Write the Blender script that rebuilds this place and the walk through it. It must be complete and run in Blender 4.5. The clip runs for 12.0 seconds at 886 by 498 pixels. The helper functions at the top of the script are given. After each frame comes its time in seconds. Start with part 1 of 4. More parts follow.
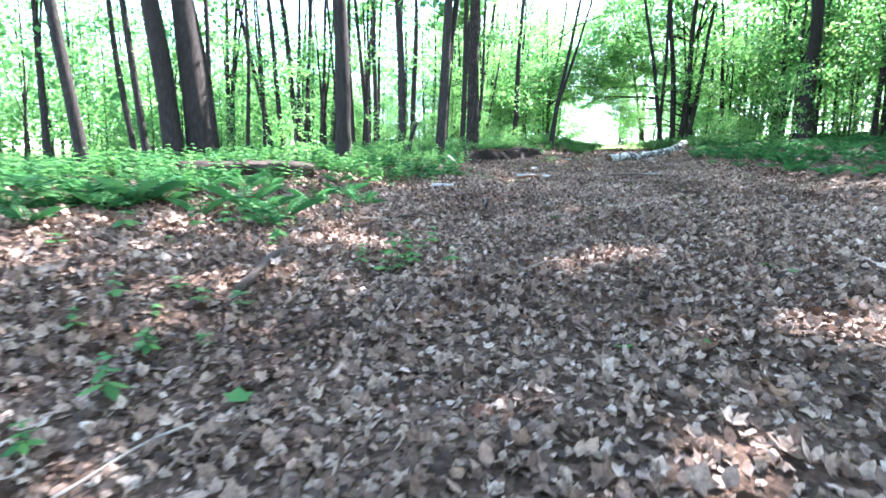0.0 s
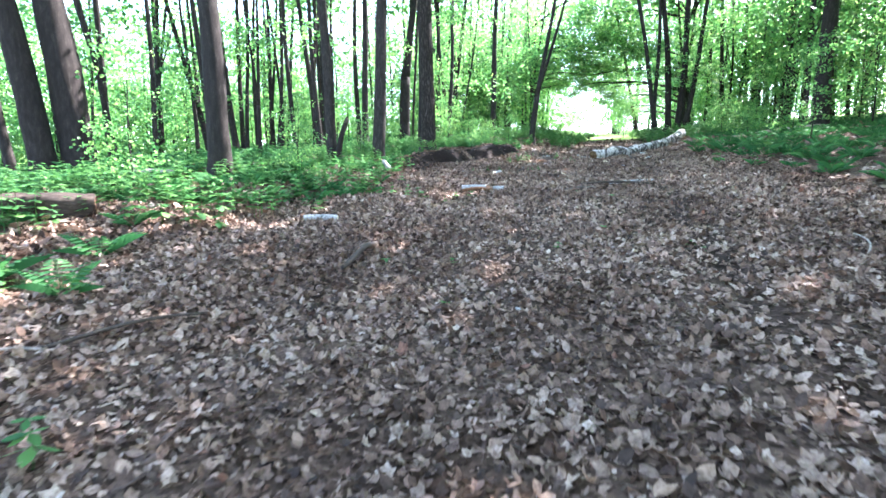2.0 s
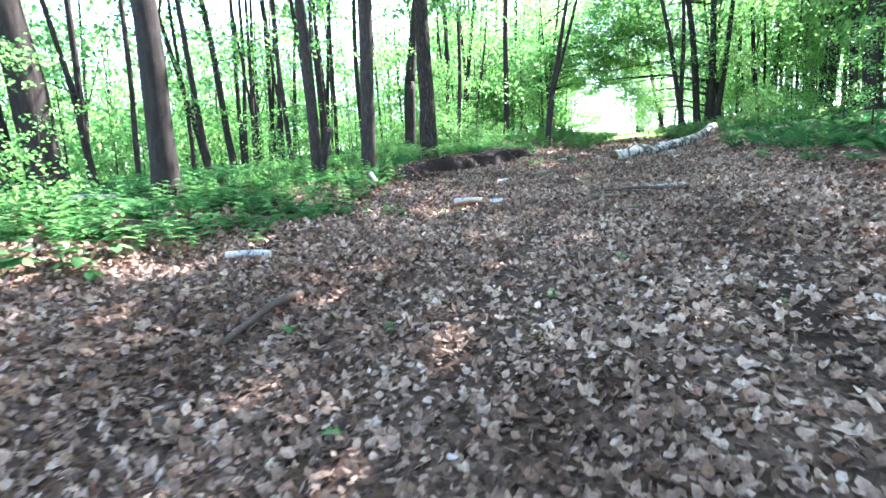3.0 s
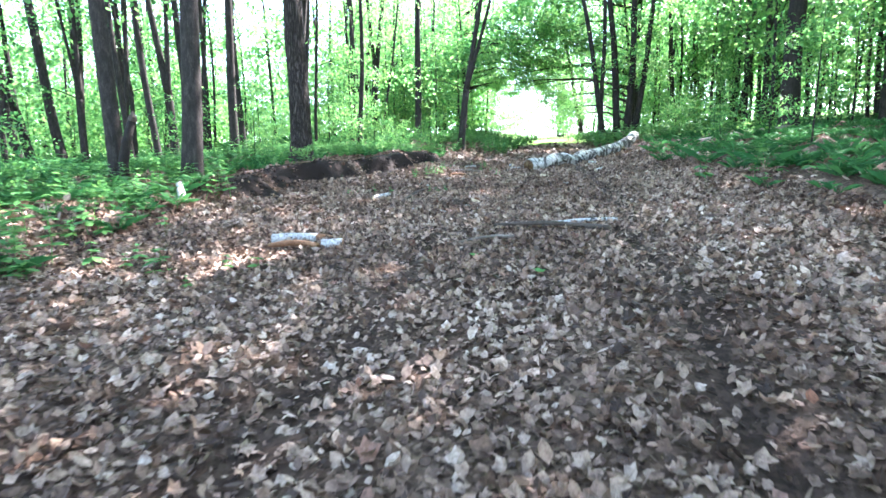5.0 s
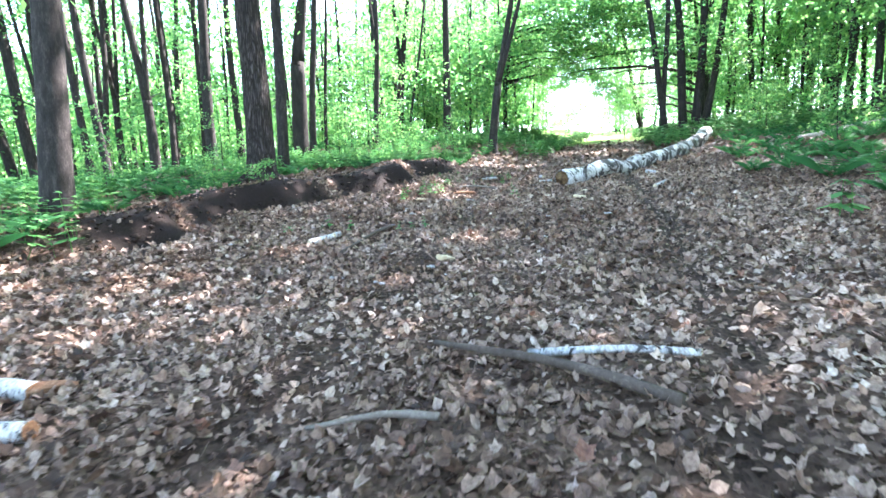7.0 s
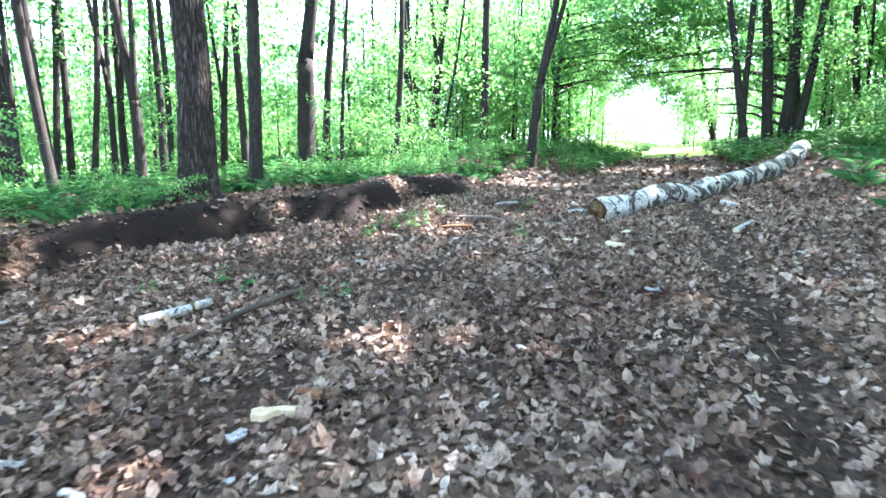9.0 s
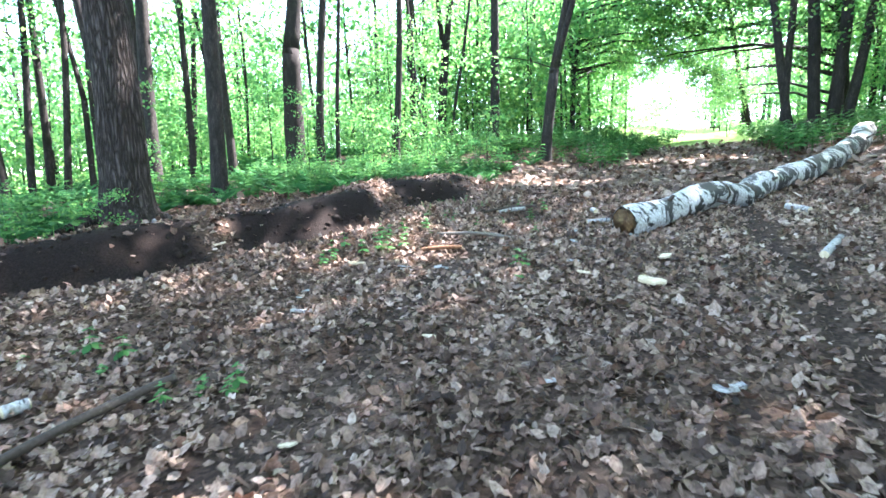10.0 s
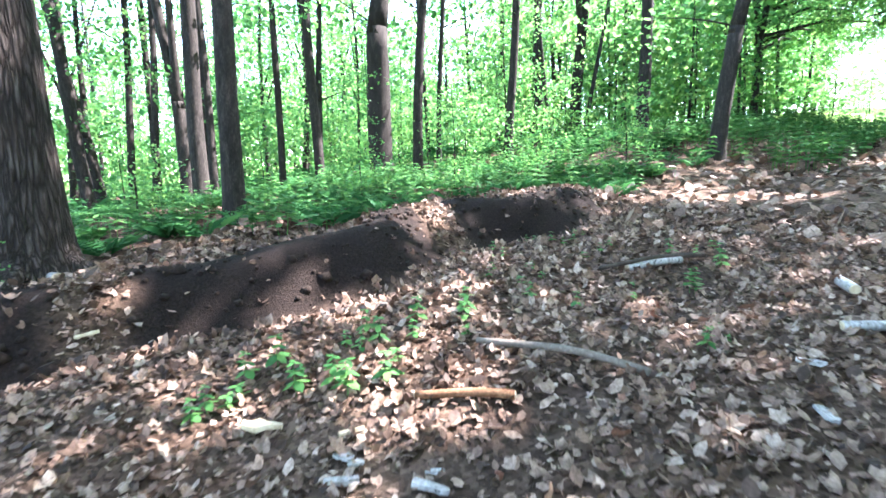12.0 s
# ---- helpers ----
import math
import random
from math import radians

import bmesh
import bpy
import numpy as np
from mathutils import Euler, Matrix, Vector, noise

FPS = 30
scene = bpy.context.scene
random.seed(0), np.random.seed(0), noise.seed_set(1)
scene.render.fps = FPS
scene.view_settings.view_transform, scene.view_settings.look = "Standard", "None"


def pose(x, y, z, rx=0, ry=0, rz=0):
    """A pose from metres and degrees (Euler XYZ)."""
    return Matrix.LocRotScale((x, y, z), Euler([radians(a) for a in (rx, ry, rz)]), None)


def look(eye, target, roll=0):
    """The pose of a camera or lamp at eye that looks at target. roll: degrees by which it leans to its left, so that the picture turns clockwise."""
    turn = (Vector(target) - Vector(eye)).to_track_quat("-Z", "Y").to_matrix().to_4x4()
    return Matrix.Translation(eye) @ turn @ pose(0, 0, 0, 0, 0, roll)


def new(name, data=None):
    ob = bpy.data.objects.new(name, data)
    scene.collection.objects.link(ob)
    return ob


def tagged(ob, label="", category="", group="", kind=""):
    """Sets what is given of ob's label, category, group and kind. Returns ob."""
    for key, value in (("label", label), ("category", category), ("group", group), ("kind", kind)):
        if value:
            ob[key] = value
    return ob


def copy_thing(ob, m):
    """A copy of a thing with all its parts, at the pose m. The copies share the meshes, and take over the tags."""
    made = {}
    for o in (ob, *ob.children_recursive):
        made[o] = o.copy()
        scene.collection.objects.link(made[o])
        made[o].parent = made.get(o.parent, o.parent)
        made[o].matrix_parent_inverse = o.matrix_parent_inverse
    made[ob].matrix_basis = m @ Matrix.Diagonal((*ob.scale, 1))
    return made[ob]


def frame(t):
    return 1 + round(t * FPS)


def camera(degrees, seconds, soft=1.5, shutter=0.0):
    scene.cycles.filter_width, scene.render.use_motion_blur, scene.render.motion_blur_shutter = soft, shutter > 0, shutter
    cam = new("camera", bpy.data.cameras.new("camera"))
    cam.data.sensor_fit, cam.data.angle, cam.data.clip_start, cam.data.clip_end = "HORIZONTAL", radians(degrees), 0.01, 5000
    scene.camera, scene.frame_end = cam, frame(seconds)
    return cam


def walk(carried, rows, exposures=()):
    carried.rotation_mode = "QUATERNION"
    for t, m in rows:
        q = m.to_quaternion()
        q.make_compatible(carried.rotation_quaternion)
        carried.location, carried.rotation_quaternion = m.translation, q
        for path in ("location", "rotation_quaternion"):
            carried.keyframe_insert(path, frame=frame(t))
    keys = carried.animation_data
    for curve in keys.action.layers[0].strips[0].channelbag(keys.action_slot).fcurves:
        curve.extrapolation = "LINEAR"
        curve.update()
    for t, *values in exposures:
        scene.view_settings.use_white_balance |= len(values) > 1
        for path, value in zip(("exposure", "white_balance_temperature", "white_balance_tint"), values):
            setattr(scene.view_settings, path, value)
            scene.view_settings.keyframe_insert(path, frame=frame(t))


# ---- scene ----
cam = camera(84.0, 12.0, soft=1.6, shutter=0.22)
PATH = [
    (0, (-0.028, 0.17, 1.182), (-0.619, 2.066, 0.944), 1.76),
    (0.5, (0.093, 1.124, 1.337), (-0.369, 3.055, 1.096), 2.36),
    (1, (0.281, 2.099, 1.537), (-0.159, 4.034, 1.284), 0.2),
    (1.5, (0.374, 2.962, 1.541), (-0.125, 4.883, 1.293), -0.62),
    (2, (0.435, 3.94, 1.738), (-0.15, 5.834, 1.471), 0.16),
    (2.5, (0.481, 4.786, 1.887), (-0.148, 6.667, 1.627), -1.41),
    (3, (0.539, 5.719, 1.85), (-0.146, 7.583, 1.612), -2.16),
    (3.5, (0.615, 6.679, 2.053), (-0.022, 8.559, 1.809), -1.1),
    (3.7, (0.646, 7.015, 2.067), (0.085, 8.921, 1.84), -1.54),
    (5.3, (0.791, 9.494, 2.341), (0.402, 11.438, 2.075), -0.76),
    (5.5, (0.871, 9.853, 2.441), (0.465, 11.792, 2.169), -1.7),
    (6, (0.984, 10.708, 2.423), (0.513, 12.636, 2.178), -2.41),
    (6.5, (1.042, 11.567, 2.573), (0.475, 13.468, 2.321), -0.61),
    (7, (1.085, 12.381, 2.681), (0.47, 14.266, 2.42), -1.35),
    (7.2, (1.13, 12.728, 2.726), (0.478, 14.602, 2.475), -0.85),
    (8.8, (1.272, 14.889, 3.049), (0.463, 16.702, 2.808), 0.71),
    (9, (1.226, 15.24, 2.984), (0.401, 17.047, 2.755), 0.36),
    (9.5, (1.075, 16.097, 3.095), (0.198, 17.876, 2.842), 0.52),
    (10, (0.978, 16.854, 3.197), (0.075, 18.62, 2.938), -1.2),
    (10.5, (0.871, 17.512, 3.185), (-0.192, 19.187, 2.933), -1.45),
    (11, (0.586, 18.358, 3.297), (-0.633, 19.91, 2.976), -0.37),
    (11.5, (0.302, 19.168, 3.37), (-0.97, 20.684, 3.078), 0.24),
    (12, (-0.027, 19.944, 3.505), (-1.388, 21.384, 3.233), -1.15),
]
walk(cam, [(t, look(eye, target, roll)) for t, eye, target, roll in PATH],
     [(0.0, 3.8, 6200, 12), (0.8, 3.75, 6200, 12), (1.5, 3.62, 6400, 13), (2.5, 3.92, 6350, 13), (3.5, 3.78, 6450, 12), (5.5, 4.1, 6350, 12), (7.0, 4.2, 6350, 12), (9.5, 4.18, 6300, 12), (10.5, 4.05, 6350, 12), (12.0, 4.08, 6350, 13)])

# ---- light ----
SUN_AZ, SUN_EL = 30.0, 51.0          # degrees to the right of +y, and above the horizon
world = bpy.data.worlds.new("sky")
scene.world = world
world.use_nodes = True
sky = world.node_tree.nodes.new("ShaderNodeTexSky")
sky.sky_type, sky.sun_disc = "NISHITA", False
sky.sun_elevation, sky.sun_rotation = radians(SUN_EL), radians(SUN_AZ)
world.node_tree.links.new(sky.outputs[0], world.node_tree.nodes["Background"].inputs[0])
world.node_tree.nodes["Background"].inputs[1].default_value = 0.15
lamp = bpy.data.lights.new("sun", "SUN")
lamp.energy, lamp.angle, lamp.color = 4.4, radians(0.5), (1.0, 0.95, 0.98)
sun = new("sun", lamp)
toward = Vector((math.sin(radians(SUN_AZ)) * math.cos(radians(SUN_EL)), math.cos(radians(SUN_AZ)) * math.cos(radians(SUN_EL)), math.sin(radians(SUN_EL))))
sun.matrix_world = look(toward * 60, (0, 0, 0))

# ---- materials ----
rng = np.random.default_rng(7)


def nodes_of(name):
    m = bpy.data.materials.new(name)
    m.use_nodes = True
    return m, m.node_tree, m.node_tree.nodes["Principled BSDF"]


def add(tree, kind, **values):
    n = tree.nodes.new(kind)
    for key, value in values.items():
        n.inputs[key.replace("_", " ")].default_value = value
    return n


def ramp(tree, stops):
    n = tree.nodes.new("ShaderNodeValToRGB")
    e = n.color_ramp.elements
    while len(e) < len(stops):
        e.new(0.5)
    for el, (p, c) in zip(e, stops):
        el.position, el.color = p, (*c, 1)
    return n


def leafy(name, stops, through_light=0.4, rough=0.55, spots=0.0, patch=0.0):
    """Leaves whose colour varies from leaf to leaf, part of the light passing through them."""
    m, t, p = nodes_of(name)
    geo = t.nodes.new("ShaderNodeNewGeometry")
    r = ramp(t, stops)
    t.links.new(geo.outputs["Random Per Island"], r.inputs[0])
    co = t.nodes.new("ShaderNodeTexCoord")
    n = add(t, "ShaderNodeTexNoise", Scale=38.0, Detail=5.0, Roughness=0.75)
    t.links.new(co.outputs["Object"], n.inputs["Vector"])
    mul = t.nodes.new("ShaderNodeMixRGB")
    mul.blend_type = "MULTIPLY"
    mul.inputs[0].default_value = spots
    mottle = ramp(t, [(0.36, (0.3, 0.27, 0.25)), (0.62, (1.0, 1.0, 1.0))])
    t.links.new(n.outputs["Fac"], mottle.inputs[0])
    t.links.new(r.outputs[0], mul.inputs[1])
    t.links.new(mottle.outputs[0], mul.inputs[2])
    last = mul.outputs[0]
    if patch:
        n2 = add(t, "ShaderNodeTexNoise", Scale=0.55, Detail=3.0)
        t.links.new(co.outputs["Object"], n2.inputs["Vector"])
        r2 = ramp(t, [(0.36, (0.42, 0.36, 0.33)), (0.6, (1.0, 1.0, 1.0))])
        t.links.new(n2.outputs["Fac"], r2.inputs[0])
        mul2 = t.nodes.new("ShaderNodeMixRGB")
        mul2.blend_type = "MULTIPLY"
        mul2.inputs[0].default_value = patch
        t.links.new(last, mul2.inputs[1])
        t.links.new(r2.outputs[0], mul2.inputs[2])
        last = mul2.outputs[0]
    t.links.new(last, p.inputs["Base Color"])
    p.inputs["Roughness"].default_value = rough
    p.inputs["Specular IOR Level"].default_value = 0.22
    tr = t.nodes.new("ShaderNodeBsdfTranslucent")
    t.links.new(last, tr.inputs[0])
    mix = t.nodes.new("ShaderNodeMixShader")
    mix.inputs[0].default_value = through_light
    t.links.new(p.outputs[0], mix.inputs[1])
    t.links.new(tr.outputs[0], mix.inputs[2])
    t.links.new(mix.outputs[0], t.nodes["Material Output"].inputs[0])
    return m


def noisy(name, stops, scale=8.0, stretch=(1, 1, 1), rough=0.85, bump=0.5, fine=60.0, depth=0.02):
    """Two scales of noise for colour, and both again for relief."""
    m, t, p = nodes_of(name)
    co = t.nodes.new("ShaderNodeTexCoord")
    mp = t.nodes.new("ShaderNodeMapping")
    mp.inputs["Scale"].default_value = stretch
    t.links.new(co.outputs["Object"], mp.inputs[0])
    a = add(t, "ShaderNodeTexNoise", Scale=scale, Detail=6.0, Roughness=0.65)
    b = add(t, "ShaderNodeTexNoise", Scale=fine, Detail=4.0, Roughness=0.7)
    for n in (a, b):
        t.links.new(mp.outputs[0], n.inputs["Vector"])
    add_ = t.nodes.new("ShaderNodeMath")
    add_.operation = "MULTIPLY_ADD"
    add_.inputs[1].default_value = 0.45
    t.links.new(b.outputs["Fac"], add_.inputs[0])
    half = t.nodes.new("ShaderNodeMath")
    half.operation = "MULTIPLY"
    half.inputs[1].default_value = 0.55
    t.links.new(a.outputs["Fac"], half.inputs[0])
    t.links.new(half.outputs[0], add_.inputs[2])
    r = ramp(t, stops)
    t.links.new(add_.outputs[0], r.inputs[0])
    t.links.new(r.outputs[0], p.inputs["Base Color"])
    bp = t.nodes.new("ShaderNodeBump")
    bp.inputs["Strength"].default_value = bump
    bp.inputs["Distance"].default_value = depth
    t.links.new(add_.outputs[0], bp.inputs["Height"])
    t.links.new(bp.outputs[0], p.inputs["Normal"])
    p.inputs["Roughness"].default_value = rough
    p.inputs["Specular IOR Level"].default_value = 0.15
    return m


def furrowed_bark():
    """Dark bark in long raised plates with deep cracks between them."""
    m, t, p = nodes_of("furrowed_bark")
    co = t.nodes.new("ShaderNodeTexCoord")
    mp = t.nodes.new("ShaderNodeMapping")
    mp.inputs["Scale"].default_value = (1.0, 1.0, 0.13)
    t.links.new(co.outputs["Object"], mp.inputs[0])
    warp = add(t, "ShaderNodeTexNoise", Scale=7.0, Detail=4.0)
    t.links.new(mp.outputs[0], warp.inputs["Vector"])
    mixv = t.nodes.new("ShaderNodeMixRGB")
    mixv.inputs[0].default_value = 0.14
    t.links.new(mp.outputs[0], mixv.inputs[1])
    t.links.new(warp.outputs["Color"], mixv.inputs[2])
    v = add(t, "ShaderNodeTexVoronoi", Scale=30.0)
    v.feature = "DISTANCE_TO_EDGE"
    t.links.new(mixv.outputs[0], v.inputs["Vector"])
    fine = add(t, "ShaderNodeTexNoise", Scale=30.0, Detail=5.0, Roughness=0.7)
    t.links.new(mp.outputs[0], fine.inputs["Vector"])
    plate = ramp(t, [(0.0, (0.0, 0.0, 0.0)), (0.3, (1, 1, 1))])
    t.links.new(v.outputs["Distance"], plate.inputs[0])
    tone = ramp(t, [(0.3, (0.02, 0.016, 0.015)), (0.48, (0.05, 0.041, 0.037)), (0.7, (0.12, 0.1, 0.09))])
    t.links.new(fine.outputs["Fac"], tone.inputs[0])
    mul = t.nodes.new("ShaderNodeMixRGB")
    mul.inputs[1].default_value = (0.017, 0.013, 0.011, 1)
    t.links.new(plate.outputs[0], mul.inputs[0])
    t.links.new(tone.outputs[0], mul.inputs[2])
    t.links.new(mul.outputs[0], p.inputs["Base Color"])
    bp = t.nodes.new("ShaderNodeBump")
    bp.inputs["Strength"].default_value, bp.inputs["Distance"].default_value = 0.9, 0.03
    t.links.new(plate.outputs[0], bp.inputs["Height"])
    t.links.new(bp.outputs[0], p.inputs["Normal"])
    p.inputs["Roughness"].default_value = 0.92
    p.inputs["Specular IOR Level"].default_value = 0.1
    return m


bark = furrowed_bark()
bark_smooth = noisy("dark_maple_bark", [(0.32, (0.009, 0.0075, 0.007)), (0.52, (0.022, 0.018, 0.016)), (0.72, (0.055, 0.047, 0.041))], 5.0, (2.5, 2.5, 0.7), 0.92, 0.7, 42.0, 0.02)
bark_thin = noisy("grey_bark", [(0.34, (0.009, 0.008, 0.007)), (0.5, (0.023, 0.019, 0.017)), (0.7, (0.065, 0.056, 0.05))], 6.0, (3, 3, 0.8), 0.9, 0.6, 30.0, 0.015)
soil = noisy("dark_soil", [(0.3, (0.006, 0.004, 0.003)), (0.55, (0.018, 0.012, 0.009)), (0.75, (0.045, 0.031, 0.024))], 9.0, (1, 1, 1), 0.95, 0.8, 70.0, 0.02)
dead_wood = noisy("weathered_wood", [(0.3, (0.09, 0.07, 0.055)), (0.5, (0.24, 0.2, 0.165)), (0.72, (0.48, 0.43, 0.37))], 5.0, (1, 1, 1), 0.85, 0.6, 40.0, 0.01)
damp_grey = noisy("damp_grey_branch", [(0.3, (0.05, 0.04, 0.034)), (0.52, (0.13, 0.108, 0.09)), (0.74, (0.28, 0.24, 0.2))], 7.0, (1, 1, 1), 0.88, 0.6, 50.0, 0.006)
dark_wood = noisy("damp_branch_bark", [(0.3, (0.018, 0.013, 0.01)), (0.55, (0.06, 0.046, 0.037)), (0.75, (0.15, 0.12, 0.1))], 9.0, (1, 1, 1), 0.85, 0.6, 60.0, 0.006)
pale_wood = noisy("split_pale_wood", [(0.3, (0.26, 0.19, 0.11)), (0.5, (0.45, 0.36, 0.24)), (0.7, (0.62, 0.54, 0.41))], 8.0, (1, 6, 1), 0.75, 0.4, 60.0, 0.004)
rotten_wood = noisy("orange_rotten_wood", [(0.3, (0.04, 0.019, 0.011)), (0.5, (0.15, 0.075, 0.04)), (0.7, (0.32, 0.2, 0.125))], 14.0, (1, 1, 1), 0.9, 0.7, 70.0, 0.008)
cut_wood = noisy("old_sawn_end", [(0.3, (0.02, 0.011, 0.006)), (0.5, (0.09, 0.052, 0.026)), (0.7, (0.26, 0.17, 0.085))], 10.0, (1, 1, 1), 0.8, 0.5, 50.0, 0.005)
rotten_dark = noisy("damp_rotten_log", [(0.3, (0.012, 0.009, 0.007)), (0.52, (0.04, 0.03, 0.024)), (0.75, (0.12, 0.095, 0.075))], 8.0, (1, 1, 0.3), 0.92, 0.8, 45.0, 0.02)


def birch_bark(name, scale, dark, pale=1.0):
    """White bark with dark cracked bands and fine cross marks."""
    m, t, p = nodes_of(name)
    co = t.nodes.new("ShaderNodeTexCoord")
    mp = t.nodes.new("ShaderNodeMapping")
    mp.inputs["Scale"].default_value = (0.8, 0.8, 1.35)
    t.links.new(co.outputs["Object"], mp.inputs[0])
    big = add(t, "ShaderNodeTexNoise", Scale=scale, Detail=6.0, Roughness=0.68, Distortion=0.6)
    t.links.new(mp.outputs[0], big.inputs["Vector"])
    fine = add(t, "ShaderNodeTexNoise", Scale=45.0, Detail=3.0)
    t.links.new(mp.outputs[0], fine.inputs["Vector"])
    tint = ramp(t, [(p_, tuple(c * pale for c in rgb)) for p_, rgb in ((0.3, (0.2, 0.18, 0.16)), (0.5, (0.45, 0.43, 0.41)), (0.72, (0.66, 0.65, 0.63)))])
    t.links.new(fine.outputs["Fac"], tint.inputs[0])
    mask = ramp(t, [(dark, (0, 0, 0)), (dark + 0.018, (1, 1, 1))])
    t.links.new(big.outputs["Fac"], mask.inputs[0])
    mix = t.nodes.new("ShaderNodeMixRGB")
    mix.inputs[2].default_value = (0.014, 0.012, 0.011, 1)
    t.links.new(mask.outputs[0], mix.inputs[0])
    t.links.new(tint.outputs[0], mix.inputs[1])
    t.links.new(mix.outputs[0], p.inputs["Base Color"])
    bp = t.nodes.new("ShaderNodeBump")
    bp.inputs["Strength"].default_value, bp.inputs["Distance"].default_value = 0.6, 0.012
    t.links.new(mask.outputs[0], bp.inputs["Height"])
    t.links.new(bp.outputs[0], p.inputs["Normal"])
    p.inputs["Roughness"].default_value = 0.6
    return m


birch = birch_bark("white_birch_bark", 3.6, 0.492, 0.85)
birch_small = birch_bark("peeling_birch_bark", 11.0, 0.55, 0.58)
green_stops = [(0.0, (0.045, 0.15, 0.046)), (0.35, (0.08, 0.22, 0.062)), (0.75, (0.14, 0.31, 0.084)), (1.0, (0.24, 0.39, 0.115))]
foliage = leafy("maple_foliage", green_stops, 0.66, 0.42)
canopy_leaf = leafy("canopy_leaf", green_stops, 0.5, 0.5)
fern_green = leafy("fern_green", [(0.0, (0.02, 0.085, 0.028)), (0.5, (0.032, 0.125, 0.036)), (1.0, (0.06, 0.17, 0.05))], 0.45, 0.75)
herb_green = leafy("herb_green", [(0.0, (0.035, 0.12, 0.035)), (0.6, (0.065, 0.185, 0.05)), (1.0, (0.12, 0.26, 0.07))], 0.45, 0.65)
litter = leafy("dry_leaf_litter", [(0.0, (0.045, 0.028, 0.02)), (0.25, (0.15, 0.094, 0.067)), (0.5, (0.29, 0.195, 0.145)), (0.85, (0.43, 0.315, 0.24)), (0.96, (0.57, 0.455, 0.37)), (1.0, (0.24, 0.11, 0.07))], 0.12, 0.65, 0.85, 0.75)


def ground_material():
    """Damp earth with crumbs of leaf; bare dark soil where the bank is cut; grass far off in the open."""
    m, t, p = nodes_of("forest_floor")
    co = t.nodes.new("ShaderNodeTexCoord")
    a = add(t, "ShaderNodeTexNoise", Scale=1.3, Detail=5.0, Roughness=0.6)
    v = add(t, "ShaderNodeTexVoronoi", Scale=42.0)
    f = add(t, "ShaderNodeTexNoise", Scale=55.0, Detail=4.0, Roughness=0.7)
    for n in (a, v, f):
        t.links.new(co.outputs["Object"], n.inputs["Vector"])
    r1 = ramp(t, [(0.0, (0.025, 0.016, 0.011)), (0.4, (0.08, 0.052, 0.037)), (0.7, (0.16, 0.108, 0.078)), (1.0, (0.05, 0.032, 0.022))])
    t.links.new(v.outputs["Color"], r1.inputs[0])
    r2 = ramp(t, [(0.35, (0.4, 0.35, 0.32)), (0.65, (1, 1, 1))])
    t.links.new(a.outputs["Fac"], r2.inputs[0])
    mul = t.nodes.new("ShaderNodeMixRGB")
    mul.blend_type, mul.inputs[0].default_value = "MULTIPLY", 0.8
    t.links.new(r1.outputs[0], mul.inputs[1])
    t.links.new(r2.outputs[0], mul.inputs[2])
    r3 = ramp(t, [(0.32, (0.004, 0.0027, 0.002)), (0.55, (0.013, 0.0085, 0.0068)), (0.78, (0.036, 0.024, 0.019))])
    t.links.new(f.outputs["Fac"], r3.inputs[0])
    cut = t.nodes.new("ShaderNodeAttribute")
    cut.attribute_name = "bare"
    mx = t.nodes.new("ShaderNodeMixRGB")
    t.links.new(cut.outputs["Fac"], mx.inputs[0])
    t.links.new(mul.outputs[0], mx.inputs[1])
    t.links.new(r3.outputs[0], mx.inputs[2])
    grass = t.nodes.new("ShaderNodeAttribute")
    grass.attribute_name = "grassy"
    r4 = ramp(t, [(0.3, (0.07, 0.16, 0.03)), (0.7, (0.2, 0.31, 0.08))])
    t.links.new(f.outputs["Fac"], r4.inputs[0])
    mg = t.nodes.new("ShaderNodeMixRGB")
    t.links.new(grass.outputs["Fac"], mg.inputs[0])
    t.links.new(mx.outputs[0], mg.inputs[1])
    t.links.new(r4.outputs[0], mg.inputs[2])
    t.links.new(mg.outputs[0], p.inputs["Base Color"])
    bp = t.nodes.new("ShaderNodeBump")
    bp.inputs["Strength"].default_value, bp.inputs["Distance"].default_value = 0.7, 0.03
    t.links.new(f.outputs["Fac"], bp.inputs["Height"])
    t.links.new(bp.outputs[0], p.inputs["Normal"])
    p.inputs["Roughness"].default_value = 0.92
    p.inputs["Specular IOR Level"].default_value = 0.1
    return m


earth = ground_material()


# ---- geometry helpers ----
def mesh_of(name, verts, tris, mat, smooth=False):
    """A mesh from arrays of corners and triangles."""
    verts, tris = np.asarray(verts, np.float32), np.asarray(tris, np.int32)
    me = bpy.data.meshes.new(name)
    me.vertices.add(len(verts))
    me.vertices.foreach_set("co", verts.ravel())
    me.loops.add(tris.size)
    me.loops.foreach_set("vertex_index", tris.ravel())
    me.polygons.add(len(tris))
    me.polygons.foreach_set("loop_start", np.arange(0, tris.size, 3, dtype=np.int32))
    me.polygons.foreach_set("loop_total", np.full(len(tris), 3, np.int32))
    me.polygons.foreach_set("use_smooth", np.full(len(tris), smooth, bool))
    me.materials.append(mat)
    me.update(calc_edges=True)
    return me


def part(name, mesh, parent, label="", where=None):
    ob = new(name, mesh)
    ob.parent = parent
    if where is not None:
        ob.matrix_basis = where
    if label:
        ob["label"] = label
    return ob


